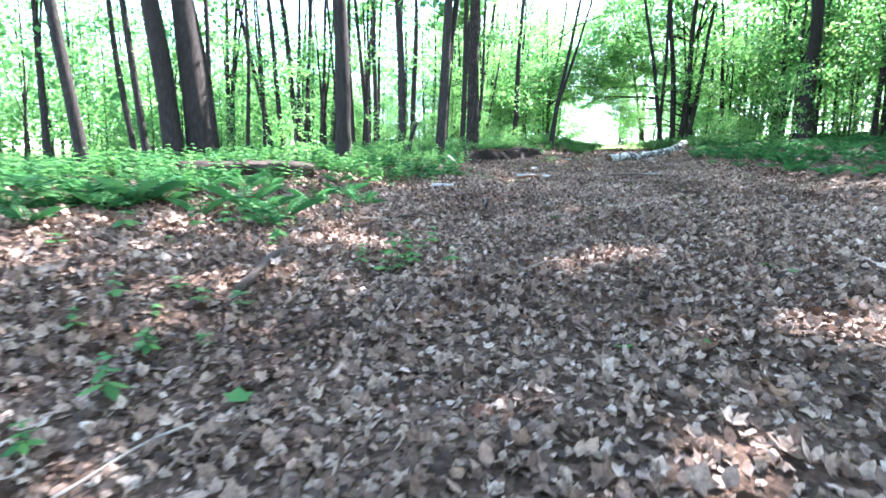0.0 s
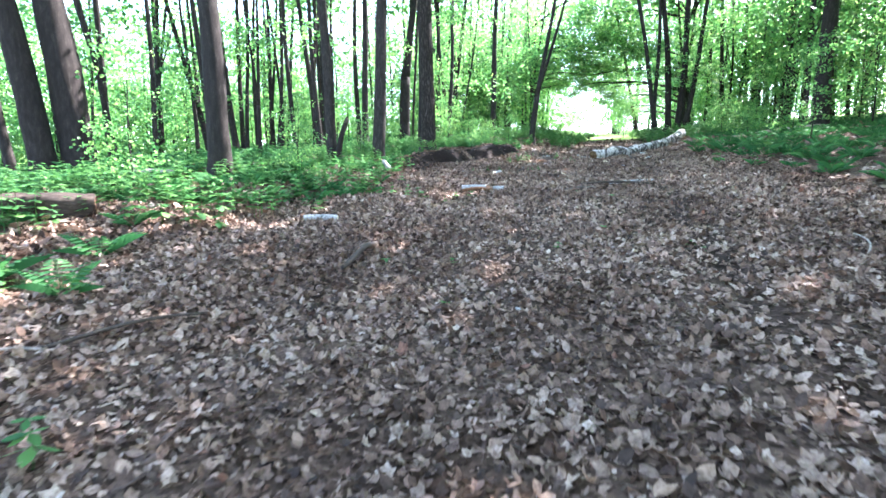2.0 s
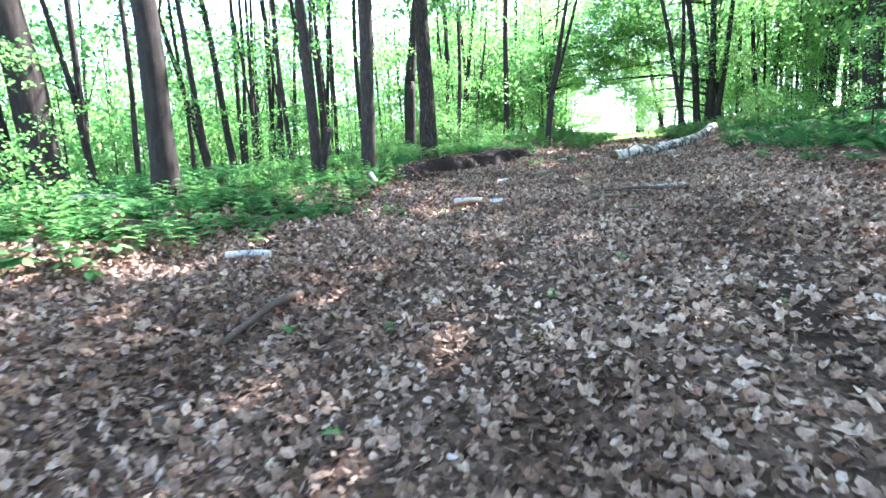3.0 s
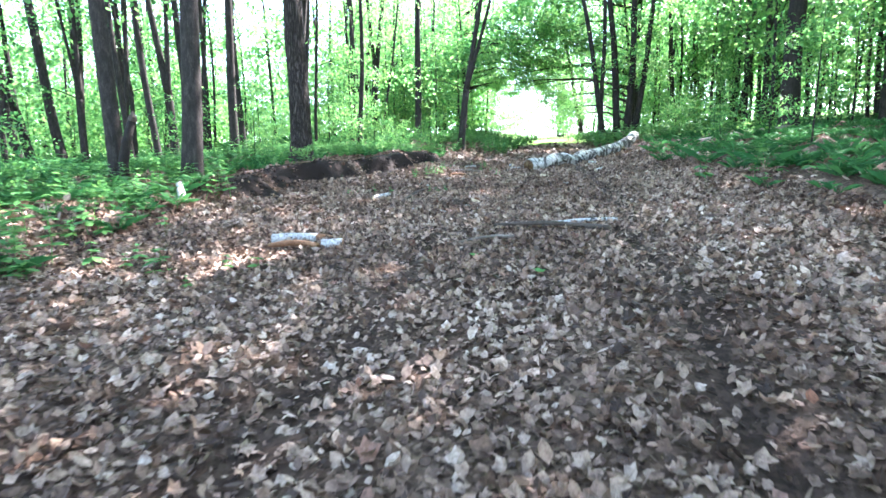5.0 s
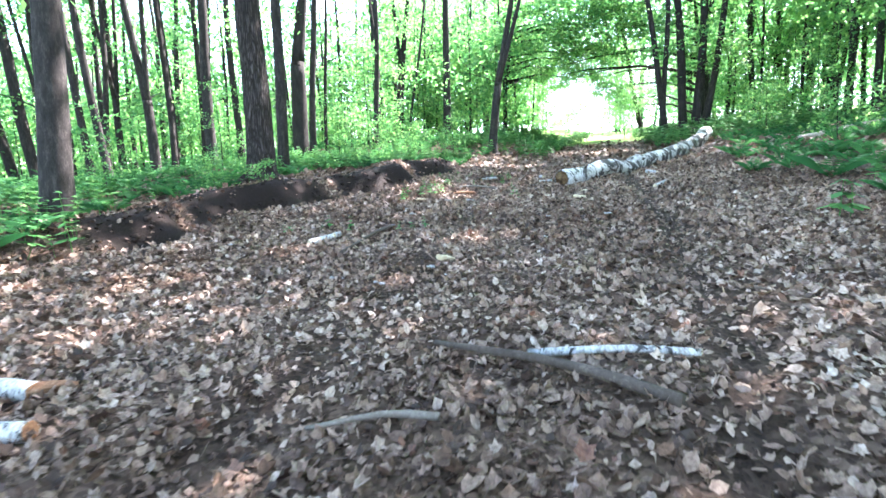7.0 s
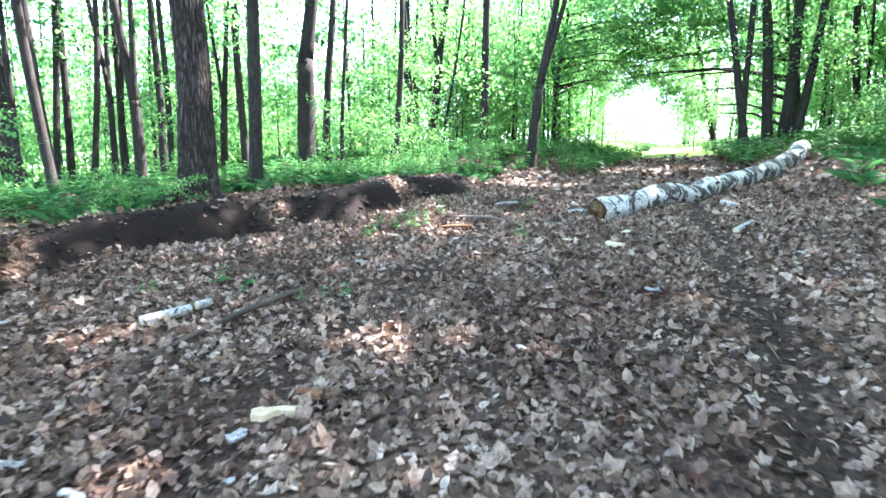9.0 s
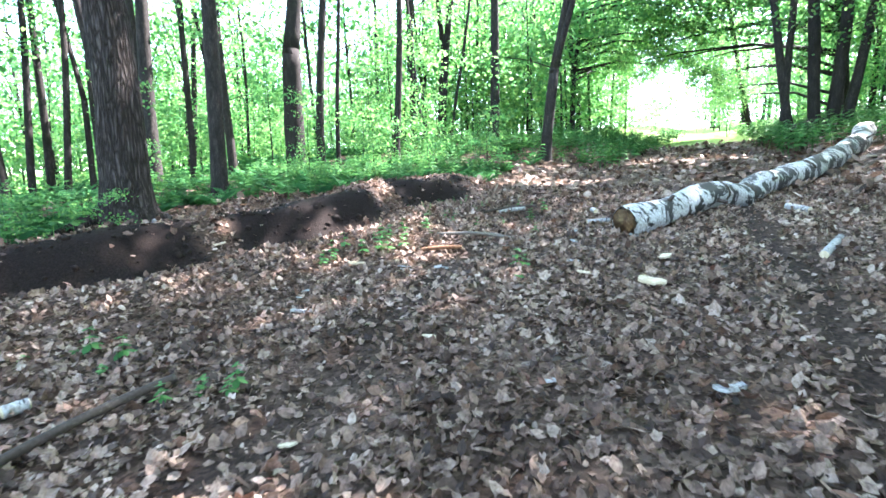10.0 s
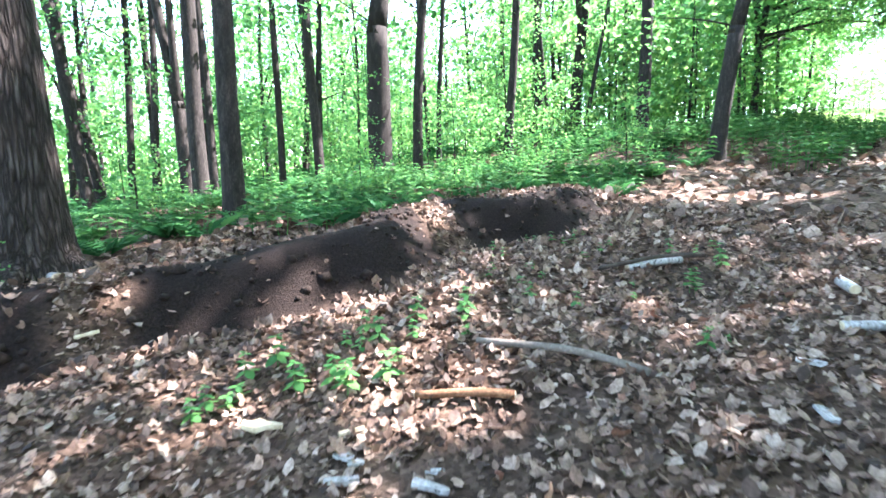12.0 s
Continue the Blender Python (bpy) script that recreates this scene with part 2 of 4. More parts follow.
def join(pieces):
    """Several (corners, triangles) as one."""
    vs, ts, n = [], [], 0
    for v, t in pieces:
        vs.append(np.asarray(v, float)), ts.append(np.asarray(t, int) + n)
        n += len(v)
    return np.concatenate(vs), np.concatenate(ts)


def scatter(shape, places, turns, sizes):
    """Many copies of one small shape: corners and triangles."""
    v, t = np.asarray(shape[0], float), np.asarray(shape[1], int)
    out = np.einsum("mij,nj->mni", turns, v) * np.asarray(sizes)[:, None, None] + np.asarray(places)[:, None, :]
    ids = t[None] + (np.arange(len(places)) * len(v))[:, None, None]
    return out.reshape(-1, 3), ids.reshape(-1, 3)


def turns_of(yaw, tip, roll):
    """Rotation matrices: roll about the length, tip up or down, then yaw."""
    cy, sy, cp, sp, cr, sr = np.cos(yaw), np.sin(yaw), np.cos(tip), np.sin(tip), np.cos(roll), np.sin(roll)
    o, i = np.zeros_like(cy), np.ones_like(cy)
    z = np.stack([cy, -sy, o, sy, cy, o, o, o, i], -1).reshape(-1, 3, 3)
    x = np.stack([i, o, o, o, cp, -sp, o, sp, cp], -1).reshape(-1, 3, 3)
    y = np.stack([cr, o, sr, o, i, o, -sr, o, cr], -1).reshape(-1, 3, 3)
    return z @ x @ y


def tube(points, radii, sides=10, rough=0.0, cap=True, seed=1):
    """A tapered round limb along points."""
    pts = [Vector(p) for p in points]
    vs, ts = [], []
    ref = Vector((0.31, 0.17, 0.93))
    for i, p in enumerate(pts):
        d = (pts[min(i + 1, len(pts) - 1)] - pts[max(i - 1, 0)]).normalized()
        if abs(d.dot(ref)) > 0.95:
            ref = Vector((1, 0.2, 0))
        a = d.cross(ref).normalized()
        b = d.cross(a)
        for k in range(sides):
            w = 2 * math.pi * k / sides
            n = a * math.cos(w) + b * math.sin(w)
            r = radii[i]
            if rough:
                r *= 1 + rough * noise.noise((n.x * 1.7 + seed, n.y * 1.7, p.z * 1.3 + p.x)) + rough * 0.5 * noise.noise((n.x * 5 + seed, n.y * 5, p.z * 4 + p.y))
            vs.append(p + n * r)
    for i in range(len(pts) - 1):
        for k in range(sides):
            q, k2 = i * sides, (k + 1) % sides
            ts += [(q + k, q + k2, q + sides + k2), (q + k, q + sides + k2, q + sides + k)]
    if cap:
        for q, p in ((0, pts[0]), ((len(pts) - 1) * sides, pts[-1])):
            vs.append(p)
            for k in range(sides):
                tri = (len(vs) - 1, q + (k + 1) % sides, q + k)
                ts.append(tri if q == 0 else tri[::-1])
    return np.array([tuple(v) for v in vs]), np.array(ts)


def smooth(a, b, x):
    k = np.clip((x - a) / (b - a), 0, 1)
    return k * k * (3 - 2 * k)


def wobble(x, y):
    return 0.035 * np.sin(1.3 * x + 0.7 * y) * np.sin(0.9 * y - 0.4 * x + 1) + 0.018 * np.sin(3.1 * x - 2.3 * y) + 0.012 * np.sin(5.3 * y + 2.2 * x + 0.5)


def scarp(y):
    """Where the dug face of the bank stands, across the track, for each y along it."""
    return np.interp(y, (0, 8, 15, 18.5, 20, 21.3, 22.6, 24, 26, 28, 32), (-4.0, -3.9, -4.3, -4.5, -4.0, -3.45, -3.2, -3.2, -2.95, -3.0, -3.4)) + 0.16 * np.sin(2.3 * y + 0.4) + 0.06 * np.sin(5.9 * y)


def cut_bank(x, y):
    """How bare the soil is: the dug face along the woods' edge, in a few lumps."""
    d = x - scarp(y) + 0.22
    lumps = smooth(-1.25, -0.6, np.sin(2.3 * y + 0.9) + 0.4 * np.sin(6.1 * y + 2 * x))
    return np.clip(1.3 * np.exp(-(d / (0.5 + 0.12 * np.sin(1.9 * y))) ** 4), 0, 1) * smooth(15.6, 17.0, y) * (1 - smooth(25.9, 26.6, y)) * lumps


def wheel_rut(x, y):
    """Two worn wheel tracks where the leaves lie thin."""
    a = np.exp(-((x - np.interp(y, (9, 13.5, 16, 20, 26), (1.56, 1.65, 1.82, 1.78, 1.5)) - 0.05 * np.sin(2.1 * y)) / 0.17) ** 2)
    b = np.exp(-((x - np.interp(y, (9, 13, 16.5, 17.5, 20, 24), (-0.35, -0.45, -0.53, -0.65, -1.0, -1.2)) - 0.05 * np.sin(1.7 * y)) / 0.24) ** 2)
    return (a + 0.75 * b) * smooth(5, 9, y)


def height(x, y):
    """The ground: a slope that climbs along the track, a bank on the side of the ferns."""
    x, y = np.asarray(x, float), np.asarray(y, float)
    climb = 0.0284 * np.clip(x, -60, 60) + 0.1139 * np.clip(y, -30, 46) + 0.1 * np.clip(y - 46, 0, 60)
    d = x - scarp(y)
    steep = smooth(14.5, 17.5, y) * (1 - smooth(25.6, 27.5, y))
    ramp_up = 0.26 * smooth(2.3, 0.5, d) * (1 - 0.8 * smooth(24.5, 28, y) * (1 - smooth(30, 33, y)))
    face = steep * smooth(0.3, -0.3, d) + (1 - steep) * smooth(0.7, -1.9, d)
    bank = ramp_up + 0.3 * face + 0.06 * np.clip(-d - 1.2, 0, 3.5) - 0.03 * np.clip(-x - 9, 0, 30)
    lip = steep * ((0.07 + 0.05 * np.sin(1.7 * y)) * np.exp(-((d + 0.45) / 0.28) ** 2) - (0.07 + 0.04 * np.sin(2.6 * y + 1)) * np.exp(-((d - 0.2) / 0.25) ** 2))
    far_bank = 0.35 * smooth(27, 33, y) * smooth(-1.5, -4.5, x)
    ruts = -0.05 * wheel_rut(x, y)
    right = 0.1 * np.clip(x - 2.8, 0, 2.5) * smooth(14, 20, y) + 0.03 * np.clip(x - 3.2, 0, 25)
    return climb + bank + far_bank + lip + ruts + right + wobble(x, y)


def at(x, y, up=0.0):
    return Vector((x, y, float(height(x, y)) + up))


# ---- ground ----
def axis(lo, hi, step, far):
    core = list(np.arange(lo, hi + step / 2, step))
    left, right, s = [], [], step
    while (left[-1] if left else lo) > -far:
        s *= 1.22
        left.append((left[-1] if left else lo) - s)
    s = step
    while (right[-1] if right else hi) < far:
        s *= 1.22
        right.append((right[-1] if right else hi) + s)
    return np.array(left[::-1] + core + right)


def build_ground():
    xs, ys = axis(-7, 6, 0.11, 400), axis(-2, 30, 0.11, 400)
    gx, gy = np.meshgrid(xs, ys)
    gz = height(gx, gy)
    v = np.stack([gx, gy, gz], -1).reshape(-1, 3)
    nx, ny = len(xs), len(ys)
    i = (np.arange(ny - 1)[:, None] * nx + np.arange(nx - 1)[None]).ravel()
    t = np.concatenate([np.stack([i, i + 1, i + nx + 1], -1), np.stack([i, i + nx + 1, i + nx], -1)])
    me = mesh_of("ground", v, t, earth, True)
    bare = me.attributes.new("bare", "FLOAT", "POINT")
    bare.data.foreach_set("value", np.clip(cut_bank(v[:, 0], v[:, 1]) * 1.3 + 0.7 * wheel_rut(v[:, 0], v[:, 1]), 0, 1).astype(np.float32))
    grassy = me.attributes.new("grassy", "FLOAT", "POINT")
    grassy.data.foreach_set("value", smooth(36, 44, v[:, 1]).astype(np.float32))
    tagged(new("ground", me), "leaf-strewn forest floor with a bare dark soil bank", "ground", kind="structure")


build_ground()

# ---- leaf shapes ----
def maple_leaf(curl=0.12):
    """A five-lobed leaf, one unit long, stalk at the origin, along +y."""
    rim = [(0.0, 0.05), (0.38, -0.03), (0.33, 0.2), (0.56, 0.5), (0.31, 0.62), (0.0, 1.0)]
    rim = rim + [(-x, y) for x, y in rim[-2:0:-1]]
    v = [(0, 0.32, 0)] + [(x, y, curl * (2.2 * x * x + 0.8 * (y - 0.3) ** 2)) for x, y in rim]
    n = len(rim)
    return np.array(v), np.array([(0, 1 + k, 1 + (k + 1) % n) for k in range(n)])


def torn_leaf(curl=0.4):
    """A withered leaf with one side folded up and ragged edges."""
    rim = [(0.05, 0.0), (0.34, 0.1), (0.46, 0.44), (0.3, 0.55), (0.12, 0.96), (-0.16, 0.7), (-0.4, 0.62), (-0.28, 0.18)]
    v = [(0, 0.4, 0)] + [(x, y, curl * (0.9 * max(x, 0) + 1.6 * x * x + 0.5 * (y - 0.35) ** 2)) for x, y in rim]
    return np.array(v), np.array([(0, 1 + k, 1 + (k + 1) % 8) for k in range(8)])


def oval_leaf(width=0.3, bend=-0.12):
    v = [(0, 0, 0), (width, 0.35, bend * 0.3), (width * 0.8, 0.7, bend * 0.7), (0, 1, bend), (-width * 0.8, 0.7, bend * 0.7), (-width, 0.35, bend * 0.3)]
    return np.array(v), np.array([(0, 1, 2), (0, 2, 3), (0, 3, 4), (0, 4, 5)])


def kite_leaf(width=0.36, bend=-0.1):
    return np.array([(0, 0, 0), (width, 0.5, 0), (0, 1, bend), (-width, 0.5, 0)]), np.array([(0, 1, 2), (0, 2, 3)])


def lay_leaves(n, x0, x1, y0, y1, size, keep=None, shape=None, tilt=0.38):
    x, y = rng.uniform(x0, x1, n), rng.uniform(y0, y1, n)
    ok = rng.uniform(0, 1, n) > 0.95 * np.clip(cut_bank(x, y) * 1.3, 0, 1)
    if keep is not None:
        ok &= keep(x, y)
    x, y = x[ok], y[ok]
    n = len(x)
    s = rng.normal(size, size * 0.28, n).clip(size * 0.4, size * 1.7)
    flip = np.where(rng.uniform(0, 1, n) < 0.5, math.pi, 0)
    z = height(x, y) + rng.uniform(0.004, 0.03, n)
    return scatter(shape or maple_leaf(0.42), np.stack([x, y, z], -1), turns_of(rng.uniform(0, 6.3, n), rng.normal(0.06, tilt, n), flip + rng.normal(0, tilt, n)), s)


def thin_out(x, y):
    """Fewer leaves in the wheel ruts and on the worn stretch ahead."""
    return rng.uniform(0, 1, len(x)) > 0.7 * wheel_rut(x, y) + 0.25 * smooth(17, 24, y) * smooth(-0.5, 0.6, x)


near = lay_leaves(40000, -5.4, 4.6, 0.2, 27, 0.062, tilt=0.58, keep=thin_out, shape=maple_leaf(0.6))
torn = lay_leaves(46000, -5.4, 4.6, 0.2, 27, 0.058, tilt=0.62, keep=thin_out, shape=torn_leaf(0.7))
shreds = lay_leaves(60000, -5.4, 4.6, 0.2, 27, 0.058, tilt=0.5, keep=thin_out, shape=oval_leaf(0.33, 0.35))
crumbs = lay_leaves(85000, -5.4, 4.6, 0.2, 27, 0.036, keep=lambda x, y: rng.uniform(0, 1, len(x)) > 0.6 * wheel_rut(x, y), shape=kite_leaf(0.42, 0.25), tilt=0.4)
mid = lay_leaves(8000, -3.5, 6.5, 25, 40, 0.12, shape=oval_leaf(0.42, 0.3))
beside = lay_leaves(9000, -9, -4.0, 0, 30, 0.09, shape=oval_leaf(0.42, 0.3))
behind = lay_leaves(9000, 4.5, 12, 4, 34, 0.1, shape=oval_leaf(0.42, 0.3))
tagged(new("leaf_litter", mesh_of("leaf_litter", *join([near, torn, shreds, crumbs, mid, beside, behind]), litter)), "dry brown fallen maple leaves strewn over the track", "leaves", kind="stuff")

# ---- trees ----
def crown_mesh(name, seed, count, rx, rz, size, clumps=26, mat=None):
    """Clumps of leaves through an uneven volume, with gaps."""
    r = np.random.default_rng(seed)
    c = r.normal(0, 1, (clumps, 3))
    c = c / np.linalg.norm(c, axis=1)[:, None] * r.uniform(0.35, 1, clumps)[:, None] ** 0.5 * (rx, rx, rz)
    w = r.integers(0, clumps, count)
    p = c[w] + r.normal(0, 1, (count, 3)) * (rx * 0.2, rx * 0.2, rz * 0.13)
    v, t = scatter(kite_leaf(0.4), p, turns_of(r.uniform(0, 6.3, count), r.normal(-0.3, 0.4, count), r.normal(0, 0.4, count)), r.uniform(0.6, 1.3, count) * size)
    return mesh_of(name, v, t, mat or canopy_leaf)


CROWNS = [crown_mesh("crown", 20 + i, 1000, 2.6, 2.2, 0.36) for i in range(4)]
WIDE_CROWNS = [crown_mesh("crown", 30 + i, 2100, 5.0, 3.0, 0.4, 30) for i in range(3)]


def spray(seed, count, reach, spread, size, shape):
    """A flat spray of leaves along a side branch that grows towards +y."""
    r = np.random.default_rng(seed)
    y = r.uniform(0.1, 1, count) ** 0.8 * reach
    x = r.normal(0, 1, count) * spread * (0.35 + 0.65 * np.sin(np.clip(y / reach, 0, 1) * 2.6))
    z = r.normal(0, 0.09, count) * reach - 0.12 * (y / reach) ** 2 * reach
    return scatter(shape, np.stack([x, y, z], -1), turns_of(r.uniform(0, 6.3, count), r.normal(-0.5, 0.45, count), r.normal(0, 0.45, count)), r.uniform(0.6, 1.25, count) * size)


NEAR_SPRAYS = [spray(40 + i, 90, 1.5, 0.42, 0.095, oval_leaf(0.36)) for i in range(5)]
FAR_SPRAYS = [spray(50 + i, 50, 1.6, 0.55, 0.16, kite_leaf(0.42)) for i in range(6)]


def put(shape, m):
    v = np.asarray(shape[0]) @ np.array(m.to_3x3()).T + np.array(m.translation)
    return v, shape[1]


def foliage_part(name, pieces, parent):
    return tagged(part(name, mesh_of(name, *join(pieces), foliage), parent), kind="stuff")


TREE_WORDS = ["dark furrowed trunk of a tall maple rising from ferns", "slender dark maple trunk among green undergrowth", "forked young maple with thin dark stems", "thick old trunk with deeply furrowed grey bark on the bank"]


def wood_tree(x, y, r, lx, ly, fork=0, tall=13.0, leafy_low=1, wide=False, old=False):
    """One tree: a flared trunk leaning as it does, forks, side branches with leaves, and a crown."""
    rnd = random.Random(int(x * 97 + y * 31))
    ob = new("tree")
    ob.location = at(x, y, -0.12)
    lean = lambda z: Vector((lx * z + 0.05 * math.sin(z * 0.7 + x), ly * z + 0.05 * math.sin(z * 0.6 + y), z))
    split = rnd.uniform(2.2, 3.6) if fork else tall
    zs = [0, 0.08, 0.2, 0.4, 0.7, 1.1, 1.6, 2.2] + [2.2 + 0.9 * k for k in range(1, 14)]
    zs = [z for z in zs if z < split] + [split]
    rad = [r * (1 + (1.0 if old else 0.45) * math.exp(-z / 0.24)) * (1 - 0.55 * z / tall) for z in zs]
    sides = 20 if r > 0.2 else 12
    big = r > 0.19
    hide = bark if old else bark_smooth if big else bark_thin
    part("trunk", mesh_of("trunk", *tube([lean(z) for z in zs], rad, sides, 0.16 if big else 0.08, seed=x), hide, True), ob)
    if old:
        for a in (-0.3, -1.6, 0.9):
            o = Vector((math.cos(a), math.sin(a), 0))
            part("root", mesh_of("root", *tube([o * r * 0.8 + Vector((0, 0, 0.3)), o * r * 1.9 + Vector((0, 0, 0.17)), o * r * 3.2 + Vector((0, 0, 0.06))], [0.11, 0.075, 0.03], 9, 0.2, seed=a), hide, True), ob)
    end = lean(split)
    tops = [end]
    for k in range(fork + 1 if fork else 0):
        a = rnd.uniform(0, 6.28) if k else math.atan2(ly, lx + 0.01)
        s = rnd.uniform(0.12, 0.3) * (1 if k else 0.4)
        pts = [end + Vector((math.cos(a) * s * q * (1 - 0.03 * q) + lx * q, math.sin(a) * s * q + ly * q, q)) for q in (-0.15, 0.4, 1.0, 2.0, 3.5, 5.5, 8)]
        part("limb", mesh_of("limb", *tube(pts, [rad[-1] * (1.0 if k == 0 else 0.72) * (1 - 0.09 * i) for i in range(7)], sides, 0.08, seed=x), hide, True), ob)
        tops.append(pts[-1])
    for k in range(abs(leafy_low)):
        z = rnd.uniform(3.4, 6.5) + (4.5 if leafy_low < 0 else 0)
        a, s = rnd.uniform(0, 6.28), rnd.uniform(0.9, 1.8)
        o = lean(min(z, split))
        pts = [o + Vector((math.cos(a) * s * q, math.sin(a) * s * q, (0.5 * q - 0.15 * q * q) * s)) for q in (0, 0.3, 0.6, 1.0, 1.4)]
        branch = part("branch", mesh_of("branch", *tube(pts, [0.022, 0.018, 0.014, 0.009, 0.004], 5), bark_thin, True), ob)
        foliage_part("leaves", [put(rnd.choice(NEAR_SPRAYS), Matrix.Translation(pts[1 + q]) @ pose(0, 0, 0, 8, rnd.uniform(-15, 15), math.degrees(a) - 90 + 40 * (q - 1)) @ Matrix.Scale(s * 0.8, 4)) for q in range(3)], branch)
    # wide: overhanging limb and broad crowns added overhead to shade the track
    if wide and abs(x) > 7:
        o, w = lean(tall * 0.62), lean(tall - 4.5) + Vector((-4.6, 1.2, 0))
        part("limb", mesh_of("limb", *tube([o, o.lerp(w, 0.35) + Vector((0, 0, 0.5)), o.lerp(w, 0.7) + Vector((0, 0, 0.4)), w], [r * 0.5, r * 0.4, r * 0.28, 0.03], 8, 0.08), hide, True), ob)
        tagged(part("crown", rnd.choice(WIDE_CROWNS), ob, where=Matrix.Translation(w) @ pose(0, 0, 0, 0, 0, rnd.uniform(0, 360)) @ Matrix.Diagonal((0.95, 0.95, 0.7, 1))), kind="stuff")
    if wide or rnd.random() < 0.3:
        tip = lean(tall - 2.6) if not fork else tops[-1] + Vector((0, 0, 1.5))
        tagged(part("crown", rnd.choice(WIDE_CROWNS if wide else CROWNS), ob, where=Matrix.Translation(tip) @ pose(0, 0, 0, 0, 0, rnd.uniform(0, 360)) @ Matrix.Diagonal((1, 1, rnd.uniform(0.8, 1.2), 1))), kind="stuff")
    tagged(ob, TREE_WORDS[2] if fork else TREE_WORDS[3] if old else TREE_WORDS[0] if big else TREE_WORDS[1], "tree", "trees of the wood")
    return ob


# the nearest trunks along the bank, in the order in which the walk passes them
wood_tree(-12.05, 9.14, 0.150, -0.080, -0.080, leafy_low=-1)
wood_tree(-17.17, 14.97, 0.120, -0.110, -0.041, leafy_low=-1)
wood_tree(-14.96, 13.54, 0.130, -0.114, -0.035, leafy_low=-1)
wood_tree(-13.89, 13.71, 0.330, -0.080, -0.085, leafy_low=-1)
wood_tree(-13.48, 14.39, 0.440, -0.055, -0.060, leafy_low=-1)
wood_tree(-14.90, 16.60, 0.110, -0.030, -0.030, leafy_low=-1)
wood_tree(-6.44, 11.82, 0.205, -0.035, -0.030, leafy_low=-1)
wood_tree(-6.72, 16.60, 0.146, -0.050, -0.030)
wood_tree(-5.50, 16.85, 0.178, 0.036, 0.030)
wood_tree(-5.30, 20.48, 0.262, 0.006, 0.012, old=True)
wood_tree(-6.30, 22.75, 0.135, 0.000, 0.004)
wood_tree(-8.71, 27.16, 0.270, 0.010, 0.012, 1)
wood_tree(-9.41, 29.02, 0.135, 0.030, 0.030)
wood_tree(-9.17, 29.60, 0.070, 0.020, 0.015)
wood_tree(-7.36, 30.20, 0.110, 0.020, 0.015)
wood_tree(-9.24, 34.68, 0.165, -0.030, -0.015)
wood_tree(-8.60, 34.30, 0.070, -0.100, -0.060)
wood_tree(-8.81, 36.17, 0.200, 0.038, 0.020, 1)
wood_tree(-8.10, 35.60, 0.070, 0.110, 0.080)
wood_tree(-5.93, 34.77, 0.185, 0.020, 0.008)
wood_tree(-3.08, 31.61, 0.165, 0.105, 0.030, 1)
# thinner trees of the wood behind them
wood_tree(-17.42, 23.79, 0.160, -0.150, -0.100, 1)
wood_tree(-15.16, 23.02, 0.160, -0.100, -0.070)
wood_tree(-14.30, 16.30, 0.105, -0.080, -0.090, 1)
wood_tree(-13.70, 17.20, 0.085, -0.010, -0.010)
wood_tree(-18.48, 21.78, 0.140, 0.010, 0.011, 1)
wood_tree(-16.54, 24.93, 0.120, 0.004, 0.003)
wood_tree(-15.59, 26.10, 0.130, -0.005, -0.004, 1)
wood_tree(-11.68, 24.66, 0.095, -0.017, -0.010)
wood_tree(-11.26, 27.16, 0.130, -0.008, -0.004)
wood_tree(-14.94, 21.36, 0.130, -0.073, -0.073)
wood_tree(-8.95, 23.40, 0.140, -0.010, -0.010)
wood_tree(-13.80, 24.10, 0.090, 0.027, 0.030)
wood_tree(-14.62, 29.48, 0.140, 0.003, 0.002, 1)
wood_tree(-13.27, 22.01, 0.090, -0.002, -0.005, 1)
wood_tree(-11.90, 24.20, 0.150, -0.040, -0.040, 1)
wood_tree(-12.57, 26.80, 0.100, 0.015, 0.017)
wood_tree(-9.62, 20.81, 0.090, -0.030, -0.060)
wood_tree(-11.44, 21.78, 0.095, -0.014, -0.049)
wood_tree(-14.11, 24.90, 0.085, -0.014, -0.032, 1)
wood_tree(-15.50, 24.02, 0.100, 0.008, 0.031)
wood_tree(-17.00, 26.60, 0.110, 0.007, 0.018)
wood_tree(-12.38, 25.38, 0.090, -0.010, -0.003)
wood_tree(-18.00, 30.81, 0.130, 0.043, 0.071)
# across the track, beyond the birch log
wood_tree(10.19, 31.27, 0.340, -0.020, 0.005, 0, 19, 1, True)
wood_tree(14.99, 32.03, 0.31, -0.06, -0.023, 0, 19, 2, True)
wood_tree(4.03, 38.72, 0.155, -0.184, -0.039, 0)
wood_tree(4.76, 38.87, 0.202, -0.094, -0.02, 0)
wood_tree(5.24, 38.97, 0.202, 0.024, 0.005, 0, 16, 3, True)
wood_tree(5.61, 39.04, 0.171, 0.113, 0.024, 0)
wood_tree(3.79, 38.67, 0.14, -0.004, -0.001, 0)
wood_tree(3.4, 46, 0.14, -0.22, -0.05, 0)
wood_tree(8.78, 43.4, 0.16, -0.1, -0.05, 0)
wood_tree(6.6, 44, 0.15, -0.08, -0.04, 0)

